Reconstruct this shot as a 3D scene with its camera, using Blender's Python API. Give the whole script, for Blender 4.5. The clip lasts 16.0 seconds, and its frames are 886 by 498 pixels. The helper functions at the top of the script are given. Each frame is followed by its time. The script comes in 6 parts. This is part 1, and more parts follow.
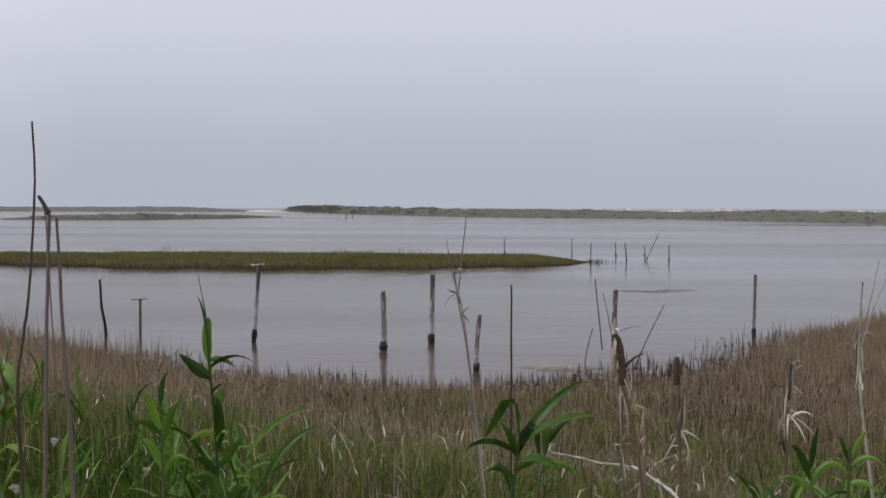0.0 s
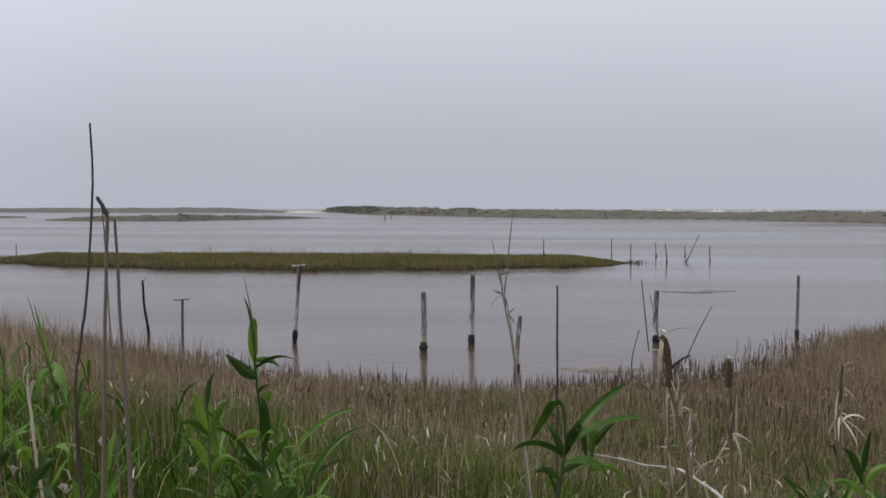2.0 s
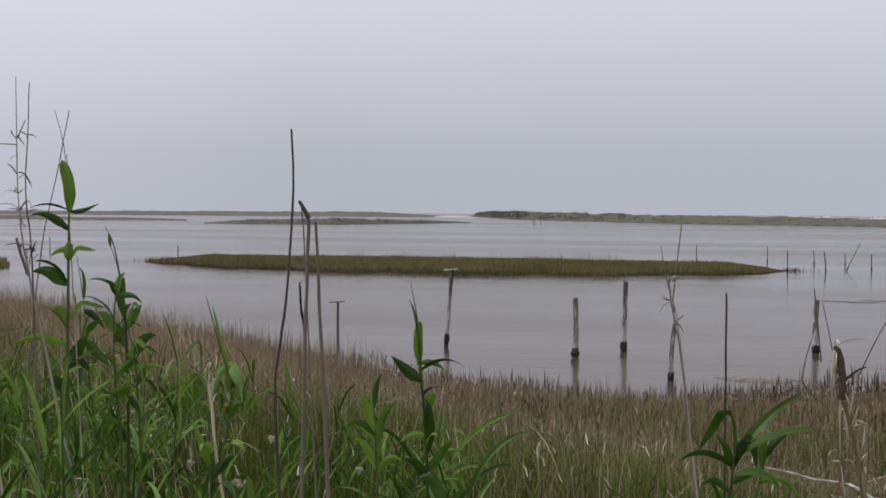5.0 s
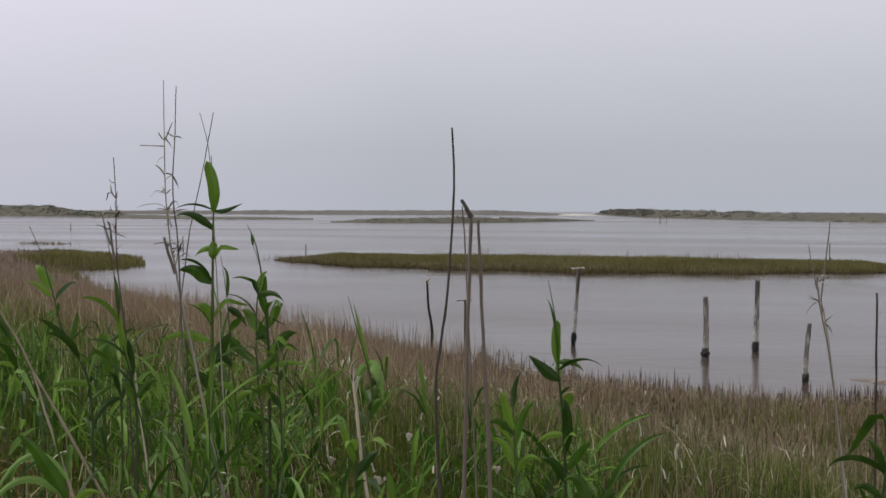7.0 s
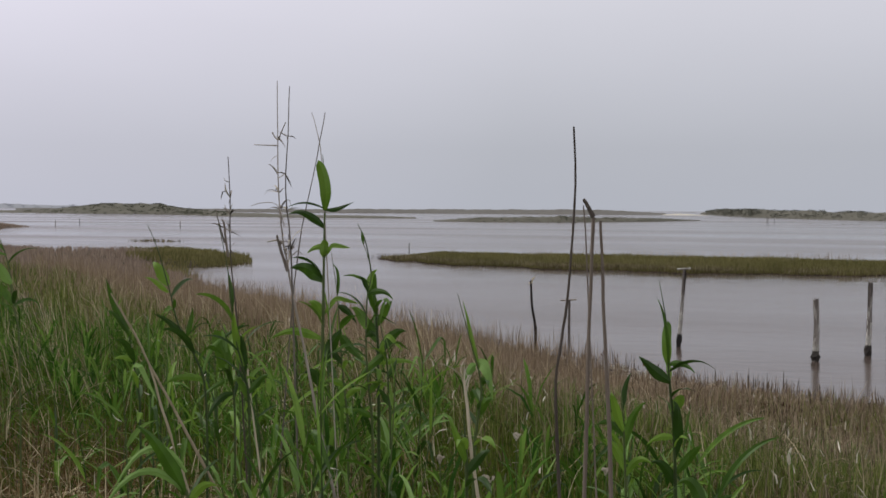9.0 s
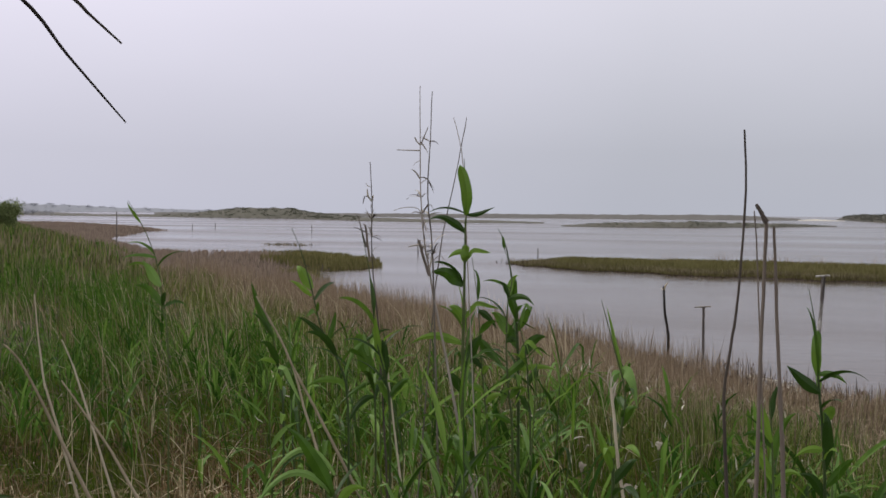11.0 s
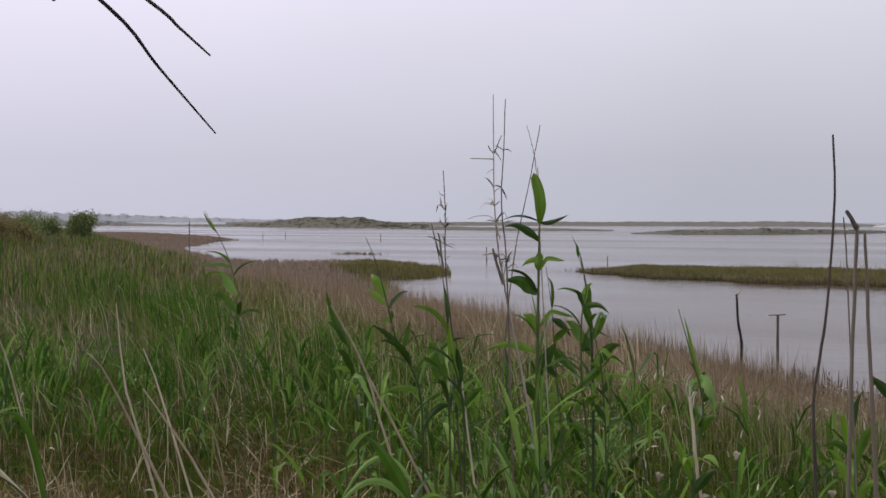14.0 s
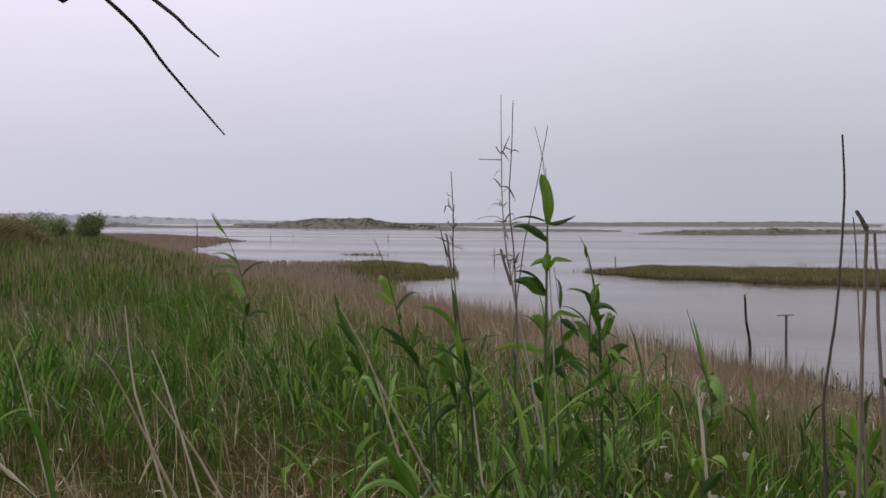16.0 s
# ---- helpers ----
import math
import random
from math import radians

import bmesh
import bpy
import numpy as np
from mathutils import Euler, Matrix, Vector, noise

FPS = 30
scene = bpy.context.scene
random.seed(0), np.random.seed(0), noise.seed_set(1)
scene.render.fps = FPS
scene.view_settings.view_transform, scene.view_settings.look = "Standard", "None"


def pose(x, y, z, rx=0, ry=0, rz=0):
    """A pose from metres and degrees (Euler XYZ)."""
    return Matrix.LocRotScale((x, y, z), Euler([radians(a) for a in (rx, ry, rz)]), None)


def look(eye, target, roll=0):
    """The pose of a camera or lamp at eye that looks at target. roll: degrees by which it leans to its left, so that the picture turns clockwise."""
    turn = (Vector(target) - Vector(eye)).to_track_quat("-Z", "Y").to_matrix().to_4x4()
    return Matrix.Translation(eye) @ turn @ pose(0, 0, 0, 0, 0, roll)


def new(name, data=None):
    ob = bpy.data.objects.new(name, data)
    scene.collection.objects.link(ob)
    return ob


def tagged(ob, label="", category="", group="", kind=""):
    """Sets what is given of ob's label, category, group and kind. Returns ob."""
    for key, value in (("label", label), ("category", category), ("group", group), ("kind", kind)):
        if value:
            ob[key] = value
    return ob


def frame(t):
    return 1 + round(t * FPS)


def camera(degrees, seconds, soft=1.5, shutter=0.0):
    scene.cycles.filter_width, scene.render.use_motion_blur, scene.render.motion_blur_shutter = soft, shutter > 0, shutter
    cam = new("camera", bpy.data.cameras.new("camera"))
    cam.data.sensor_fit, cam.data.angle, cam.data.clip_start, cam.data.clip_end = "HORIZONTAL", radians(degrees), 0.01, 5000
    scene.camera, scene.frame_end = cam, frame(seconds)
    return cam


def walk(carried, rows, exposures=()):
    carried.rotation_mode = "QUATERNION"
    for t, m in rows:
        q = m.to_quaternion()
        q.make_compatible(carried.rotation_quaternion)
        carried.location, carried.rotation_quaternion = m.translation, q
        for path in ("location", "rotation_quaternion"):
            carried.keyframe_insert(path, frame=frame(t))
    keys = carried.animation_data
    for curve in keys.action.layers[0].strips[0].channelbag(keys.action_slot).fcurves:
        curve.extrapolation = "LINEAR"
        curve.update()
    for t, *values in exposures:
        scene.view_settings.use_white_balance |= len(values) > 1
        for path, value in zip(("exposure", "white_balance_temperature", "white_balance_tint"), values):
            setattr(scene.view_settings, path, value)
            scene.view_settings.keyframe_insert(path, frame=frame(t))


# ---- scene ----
cam = camera(39.87, 16.0, soft=1.6)
PATH = [
    (0, pose(0.000, 0.000, 2.6, 88.06, -0.11, 0.00)),
    (0.5, pose(-0.003, -0.002, 2.6, 88.14, 0.05, -0.04)),
    (1, pose(-0.005, -0.003, 2.6, 88.03, 0.02, 0.26)),
    (1.5, pose(-0.016, 0.005, 2.6, 88.00, 0.06, 0.79)),
    (2, pose(-0.027, 0.012, 2.6, 88.09, -0.04, 1.81)),
    (2.5, pose(-0.034, 0.008, 2.6, 88.06, -0.19, 2.83)),
    (3, pose(-0.040, 0.004, 2.6, 88.26, -0.34, 3.72)),
    (3.5, pose(-0.055, 0.001, 2.6, 88.36, -0.42, 4.80)),
    (4, pose(-0.069, -0.002, 2.6, 88.32, -0.44, 6.00)),
    (6.5, pose(-0.133, 0.005, 2.6, 88.27, -0.16, 13.26)),
    (7, pose(-0.152, 0.004, 2.6, 88.20, -0.14, 14.57)),
    (7.5, pose(-0.171, 0.004, 2.6, 88.18, -0.29, 15.61)),
    (8, pose(-0.167, 0.002, 2.6, 88.12, -0.28, 16.77)),
    (8.5, pose(-0.163, -0.000, 2.6, 88.14, -0.44, 17.92)),
    (9, pose(-0.179, -0.003, 2.6, 88.14, -0.31, 19.37)),
    (9.5, pose(-0.196, -0.005, 2.6, 87.98, -0.53, 20.92)),
    (12, pose(-0.250, -0.004, 2.6, 88.78, 0.02, 27.15)),
    (12.5, pose(-0.251, -0.008, 2.6, 88.91, 0.03, 27.59)),
    (13, pose(-0.252, -0.012, 2.6, 89.07, -0.31, 28.22)),
    (13.5, pose(-0.254, -0.012, 2.6, 88.94, -0.21, 28.43)),
    (14, pose(-0.257, -0.011, 2.6, 88.71, -0.07, 28.56)),
    (14.5, pose(-0.255, -0.014, 2.6, 88.71, -0.25, 28.67)),
    (15, pose(-0.253, -0.017, 2.6, 88.67, -0.06, 28.76)),
    (15.5, pose(-0.256, -0.014, 2.6, 88.71, -0.08, 28.87)),
    (16, pose(-0.259, -0.011, 2.6, 88.75, 0.05, 28.91)),
]
EXPOSURES = [(0.0, 0.0, 6500, 8.5), (4.0, 0.0, 6650, 7.2), (9.5, -0.02, 6750, 7.5), (12.0, 0.07, 6650, 10.5), (16.0, 0.07, 6650, 11.0)]
walk(cam, PATH, EXPOSURES)

# ---- overcast sky and soft sun ----
SUN_TURN, SUN_HEIGHT = radians(-105), radians(50)
world = bpy.data.worlds.new("overcast_sky")
scene.world = world
world.use_nodes = True
wt = world.node_tree
wt.nodes.clear()


def wnode(kind, **inputs):
    n = wt.nodes.new(kind)
    for k, v in inputs.items():
        n.inputs[k.replace("_", " ")].default_value = v
    return n


w_out = wnode("ShaderNodeOutputWorld")
w_bg = wnode("ShaderNodeBackground", Strength=0.1)
sky = wt.nodes.new("ShaderNodeTexSky")
sky.sky_type, sky.sun_disc = "NISHITA", False
sky.sun_elevation, sky.sun_rotation = SUN_HEIGHT, SUN_TURN
sky.air_density, sky.dust_density, sky.ozone_density = 1.0, 3.0, 1.0
w_co = wt.nodes.new("ShaderNodeTexCoord")
w_sep = wt.nodes.new("ShaderNodeSeparateXYZ")
wt.links.new(w_co.outputs["Generated"], w_sep.inputs[0])
w_ramp = wt.nodes.new("ShaderNodeValToRGB")
stops = [(0.0, (4.7, 4.95, 5.85)), (0.05, (4.85, 5.05, 5.9)), (0.18, (6.9, 6.9, 7.95)), (0.5, (7.2, 7.2, 7.6)), (1.0, (8.0, 8.0, 8.2))]
els = w_ramp.color_ramp.elements
while len(els) < len(stops):
    els.new(0.5)
for e, (p, c) in zip(els, stops):
    e.position, e.color = p, (c[0] / 10, c[1] / 10, c[2] / 10, 1)
wt.links.new(w_sep.outputs["Z"], w_ramp.inputs[0])
# brighter, rosier cloud towards the west side
w_tint = wt.nodes.new("ShaderNodeMapRange")
w_tint.inputs["From Min"].default_value, w_tint.inputs["From Max"].default_value = 0.6, 1.0
w_tint.inputs["To Min"].default_value, w_tint.inputs["To Max"].default_value = 0.0, 1.0
w_dot = wt.nodes.new("ShaderNodeVectorMath")
w_dot.operation = "DOT_PRODUCT"
w_dot.inputs[1].default_value = (-0.9, 0.35, 0.2)
wt.links.new(w_co.outputs["Generated"], w_dot.inputs[0])
wt.links.new(w_dot.outputs["Value"], w_tint.inputs["Value"])
w_glow = wt.nodes.new("ShaderNodeMix")
w_glow.data_type = "RGBA"
w_glow.inputs[6].default_value, w_glow.inputs[7].default_value = (10, 10, 10, 1), (12.8, 12.3, 12.9, 1)
wt.links.new(w_tint.outputs["Result"], w_glow.inputs[0])
w_mul = wt.nodes.new("ShaderNodeMix")
w_mul.data_type, w_mul.blend_type = "RGBA", "MULTIPLY"
w_mul.inputs[0].default_value = 1.0
wt.links.new(w_ramp.outputs[0], w_mul.inputs[6])
wt.links.new(w_glow.outputs[2], w_mul.inputs[7])
# soft cloud mottling
w_noise = wnode("ShaderNodeTexNoise", Scale=2.2, Detail=4.0, Roughness=0.5)
w_map = wt.nodes.new("ShaderNodeMapping")
w_map.inputs["Scale"].default_value = (1, 1, 2.5)
wt.links.new(w_co.outputs["Generated"], w_map.inputs[0])
wt.links.new(w_map.outputs[0], w_noise.inputs["Vector"])
w_mr = wt.nodes.new("ShaderNodeMapRange")
w_mr.inputs["To Min"].default_value, w_mr.inputs["To Max"].default_value = 0.93, 1.07
wt.links.new(w_noise.outputs[0], w_mr.inputs["Value"])
w_cl = wt.nodes.new("ShaderNodeVectorMath")
w_cl.operation = "SCALE"
wt.links.new(w_mul.outputs[2], w_cl.inputs[0])
wt.links.new(w_mr.outputs["Result"], w_cl.inputs["Scale"])
w_mix = wt.nodes.new("ShaderNodeMix")
w_mix.data_type = "RGBA"
w_mix.inputs[0].default_value = 0.94
wt.links.new(sky.outputs[0], w_mix.inputs[6])
wt.links.new(w_cl.outputs[0], w_mix.inputs[7])
wt.links.new(w_mix.outputs[2], w_bg.inputs["Color"])
wt.links.new(w_bg.outputs[0], w_out.inputs[0])

sun_data = bpy.data.lights.new("sun", "SUN")
sun_data.energy, sun_data.angle, sun_data.color = 1.3, radians(22), (1.0, 0.97, 0.93)
sun = new("sun", sun_data)
sun_from = Vector((math.sin(SUN_TURN) * math.cos(SUN_HEIGHT), math.cos(SUN_TURN) * math.cos(SUN_HEIGHT), math.sin(SUN_HEIGHT)))
sun.matrix_world = look(sun_from * 50, (0, 0, 0))


# ---- materials ----
def material(name, colours, rough=0.8, scale=6.0, stretch=(1, 1, 1), bump=0.2, vary="object", spread=0.35, metal=0.0, spec=0.3, through_light=0.0):
    """Two-scale colour between two or three tones; vary: random by 'island' or by 'object', or 'none'."""
    m = bpy.data.materials.new(name)
    m.use_nodes = True
    t = m.node_tree
    b = t.nodes["Principled BSDF"]
    co = t.nodes.new("ShaderNodeTexCoord")
    mp = t.nodes.new("ShaderNodeMapping")
    mp.inputs["Scale"].default_value = stretch
    t.links.new(co.outputs["Object"], mp.inputs[0])
    fine = t.nodes.new("ShaderNodeTexNoise")
    fine.inputs["Scale"].default_value, fine.inputs["Detail"].default_value = scale * 8, 5
    wide = t.nodes.new("ShaderNodeTexNoise")
    wide.inputs["Scale"].default_value, wide.inputs["Detail"].default_value = scale, 3
    t.links.new(mp.outputs[0], fine.inputs["Vector"])
    t.links.new(mp.outputs[0], wide.inputs["Vector"])
    add = t.nodes.new("ShaderNodeMath")
    add.operation = "MULTIPLY_ADD"
    add.inputs[1].default_value = 0.45
    t.links.new(fine.outputs[0], add.inputs[0])
    half = t.nodes.new("ShaderNodeMath")
    half.operation = "MULTIPLY"
    half.inputs[1].default_value = 0.55
    t.links.new(wide.outputs[0], half.inputs[0])
    t.links.new(half.outputs[0], add.inputs[2])
    last = add
    if vary != "none":
        rnd = t.nodes.new("ShaderNodeNewGeometry" if vary == "island" else "ShaderNodeObjectInfo")
        sh = t.nodes.new("ShaderNodeMath")
        sh.operation = "MULTIPLY_ADD"
        sh.inputs[1].default_value = spread * 2
        t.links.new(rnd.outputs["Random Per Island" if vary == "island" else "Random"], sh.inputs[0])
        off = t.nodes.new("ShaderNodeMath")
        off.operation = "SUBTRACT"
        off.inputs[1].default_value = spread
        t.links.new(add.outputs[0], off.inputs[0])
        t.links.new(off.outputs[0], sh.inputs[2])
        last = sh
    ramp = t.nodes.new("ShaderNodeValToRGB")
    e = ramp.color_ramp.elements
    spots = [0.2, 0.8] if len(colours) == 2 else [0.24, 0.5, 0.78]
    while len(e) < len(colours):
        e.new(0.5)
    for q, p, c in zip(e, spots, colours):
        q.position, q.color = p, (*c, 1)
    t.links.new(last.outputs[0], ramp.inputs[0])
    t.links.new(ramp.outputs[0], b.inputs["Base Color"])
    b.inputs["Roughness"].default_value, b.inputs["Metallic"].default_value = rough, metal
    b.inputs["Specular IOR Level"].default_value = spec
    if bump:
        bp = t.nodes.new("ShaderNodeBump")
        bp.inputs["Strength"].default_value, bp.inputs["Distance"].default_value = bump, 0.01
        t.links.new(fine.outputs[0], bp.inputs["Height"])
        t.links.new(bp.outputs[0], b.inputs["Normal"])
    if through_light:
        tr = t.nodes.new("ShaderNodeBsdfTranslucent")
        mx = t.nodes.new("ShaderNodeMixShader")
        mx.inputs[0].default_value = through_light
        t.links.new(ramp.outputs[0], tr.inputs["Color"])
        t.links.new(b.outputs[0], mx.inputs[1])
        t.links.new(tr.outputs[0], mx.inputs[2])
        t.links.new(mx.outputs[0], t.nodes["Material Output"].inputs["Surface"])
    return m


M_SOIL = material("marsh_soil", [(0.03, 0.022, 0.013), (0.06, 0.043, 0.027), (0.11, 0.08, 0.053)], 0.95, 0.6, bump=0.6, vary="none")
M_RUSH = material("dry_rush", [(0.075, 0.053, 0.035), (0.23, 0.175, 0.118), (0.46, 0.375, 0.27)], 0.85, 0.9, bump=0, vary="island", spread=0.42, spec=0.1, through_light=0.3)
M_HEAD = material("velvet_seed_head", [(0.035, 0.024, 0.018), (0.11, 0.078, 0.058)], 0.95, 12, bump=0.5)
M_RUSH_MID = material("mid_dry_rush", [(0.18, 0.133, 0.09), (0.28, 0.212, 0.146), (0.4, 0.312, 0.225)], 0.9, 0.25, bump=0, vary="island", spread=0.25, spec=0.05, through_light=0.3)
M_RUSH_HEAD = material("red_brown_seed_head", [(0.05, 0.025, 0.018), (0.10, 0.052, 0.036), (0.16, 0.09, 0.065)], 0.9, 0.6, bump=0, vary="island", spec=0.1)
# paler, more even copy of dry_rush, used on the far marsh only
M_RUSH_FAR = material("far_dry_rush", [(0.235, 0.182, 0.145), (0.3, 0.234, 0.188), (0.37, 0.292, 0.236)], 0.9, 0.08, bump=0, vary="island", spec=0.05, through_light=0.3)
M_RUSH_DARK = material("dark_rush", [(0.035, 0.025, 0.02), (0.08, 0.055, 0.04), (0.15, 0.11, 0.08)], 0.85, 0.3, bump=0, vary="island")
M_GREEN = material("bank_grass", [(0.027, 0.073, 0.010), (0.063, 0.147, 0.02), (0.15, 0.255, 0.048)], 0.75, 0.3, bump=0, vary="island", spec=0.06, through_light=0.4)
M_GREEN_LOW = material("low_grass", [(0.036, 0.063, 0.006), (0.067, 0.112, 0.011), (0.115, 0.16, 0.022)], 0.8, 0.4, bump=0, vary="island", spec=0.08, through_light=0.35)
M_OLIVE = material("olive_rush", [(0.06, 0.085, 0.016), (0.13, 0.165, 0.038), (0.25, 0.28, 0.085)], 0.8, 0.9, bump=0, vary="island", spec=0.1, through_light=0.35)
M_TUFT = material("olive_brown_tuft", [(0.10, 0.086, 0.048), (0.195, 0.164, 0.096), (0.33, 0.28, 0.18)], 0.85, 0.5, bump=0, vary="island", spec=0.1, through_light=0.25)
M_LITTER = material("red_brown_litter", [(0.06, 0.035, 0.015), (0.135, 0.083, 0.036), (0.29, 0.195, 0.10)], 0.9, 0.5, bump=0, vary="island", spec=0.1, through_light=0.2)
M_SEDGE = material("island_sedge", [(0.115, 0.11, 0.043), (0.178, 0.166, 0.063), (0.245, 0.214, 0.098)], 0.8, 0.15, bump=0, vary="island", spec=0.1, through_light=0.35)
M_STRAW = material("pale_straw", [(0.12, 0.085, 0.04), (0.27, 0.205, 0.105), (0.60, 0.51, 0.35)], 0.8, 0.5, bump=0, vary="island", through_light=0.15)
M_LEAF = material("reed_leaf", [(0.028, 0.068, 0.008), (0.068, 0.152, 0.015), (0.165, 0.29, 0.036)], 0.45, 3, (1, 1, 0.3), 0.1, "object", 0.38, spec=0.4, through_light=0.38)
# pale backs of leaves; the light tone also stands in for sky sheen
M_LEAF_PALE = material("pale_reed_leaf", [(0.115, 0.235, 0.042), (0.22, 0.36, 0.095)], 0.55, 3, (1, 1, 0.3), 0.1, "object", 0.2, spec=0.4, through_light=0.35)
M_STEM = material("reed_stem", [(0.04, 0.065, 0.02), (0.09, 0.12, 0.04)], 0.5, 8, (1, 1, 0.2), 0.15)
M_CANE = material("dry_cane_grey", [(0.14, 0.103, 0.064), (0.30, 0.232, 0.148), (0.52, 0.43, 0.30)], 0.75, 5, (1, 1, 0.15), 0.25)
M_CANE_MID = material("weathered_cane", [(0.10, 0.08, 0.065), (0.18, 0.145, 0.12), (0.29, 0.24, 0.2)], 0.75, 5, (1, 1, 0.15), 0.25, "none")
M_CANE_PALE = material("bleached_cane", [(0.26, 0.21, 0.14), (0.42, 0.35, 0.25), (0.56, 0.49, 0.38)], 0.75, 5, (1, 1, 0.15), 0.25)
M_CANE_GREY = material("dry_cane_silver", [(0.11, 0.094, 0.08), (0.24, 0.207, 0.177), (0.42, 0.37, 0.325)], 0.75, 5, (1, 1, 0.15), 0.25)
M_CANE_DARK = material("dry_cane_dark", [(0.045, 0.036, 0.031), (0.105, 0.084, 0.07), (0.2, 0.165, 0.14)], 0.75, 5, (1, 1, 0.15), 0.25)
M_BLEACH = material("bleached_leaf", [(0.42, 0.37, 0.30), (0.62, 0.57, 0.49)], 0.7, 6, (1, 1, 0.3), 0.1)
M_WOOD = material("weathered_post", [(0.02, 0.017, 0.016), (0.125, 0.108, 0.1), (0.52, 0.485, 0.455)], 0.85, 3.5, (6, 6, 0.3), 0.7, spread=0.06)
M_BARN = material("barnacle_band", [(0.07, 0.062, 0.056), (0.42, 0.40, 0.375), (0.9, 0.88, 0.85)], 0.9, 15, (1, 1, 0.6), 0.8, spread=0.05)
M_MUSSEL = material("mussel_clump", [(0.012, 0.011, 0.012), (0.04, 0.034, 0.03)], 0.6, 14, bump=0.8)
M_BARK = material("dark_bark", [(0.02, 0.016, 0.014), (0.055, 0.045, 0.038)], 0.9, 12, (1, 1, 1), 0.7)
M_SAND = material("dune_sand", [(0.44, 0.41, 0.365), (0.62, 0.59, 0.54)], 0.95, 0.05, bump=0.1, vary="none")
M_DUNE = material("dune_scrub", [(0.085, 0.081, 0.066), (0.112, 0.107, 0.086), (0.15, 0.14, 0.114)], 0.95, 0.12, (1, 1, 3), 0.3, "none")
# dune_scrub made paler and greyer, with distance haze in the colour
M_DUNE_HAZE = material("haze_tinted_dune", [(0.12, 0.115, 0.108), (0.145, 0.138, 0.13), (0.18, 0.168, 0.155)], 0.95, 0.03, (1, 1, 3), 0.2, "none")
M_SCRUB = material("scrub_leaves", [(0.072, 0.08, 0.056), (0.102, 0.109, 0.08), (0.14, 0.142, 0.11)], 0.9, 0.3, bump=0, vary="island", spec=0.05)
# scrub_leaves lightened to carry the haze over the far dune
M_SCRUB_HAZE = material("haze_tinted_scrub", [(0.12, 0.124, 0.104), (0.15, 0.153, 0.129), (0.185, 0.184, 0.158)], 0.9, 0.05, bump=0, vary="island", spec=0.05)
M_BUSH = material("bank_bush_leaves", [(0.11, 0.145, 0.055), (0.185, 0.23, 0.095), (0.27, 0.31, 0.145)], 0.8, 0.6, bump=0, vary="island", spec=0.1, through_light=0.35)
M_BUSH_RED = material("rusty_bush_leaves", [(0.16, 0.125, 0.06), (0.25, 0.205, 0.095), (0.29, 0.29, 0.12)], 0.8, 0.6, bump=0, vary="island", spec=0.1, through_light=0.3)
# distance haze is mixed into this pale blue-grey base colour
M_HILL_HAZE = material("haze_tinted_hills", [(0.27, 0.28, 0.315), (0.32, 0.33, 0.365)], 1.0, 0.004, bump=0, vary="none", spec=0.0)
M_MUD = material("wet_mud", [(0.10, 0.078, 0.064), (0.15, 0.118, 0.098), (0.2, 0.16, 0.135)], 0.35, 1.2, bump=0.4, vary="none", spec=0.5)
M_SCUM = material("pale_scum", [(0.30, 0.27, 0.22), (0.46, 0.43, 0.36)], 0.8, 2.0, bump=0, vary="island", spec=0.2)
M_WRACK = material("floating_wrack", [(0.10, 0.085, 0.075), (0.20, 0.17, 0.15)], 0.8, 3, bump=0.5)


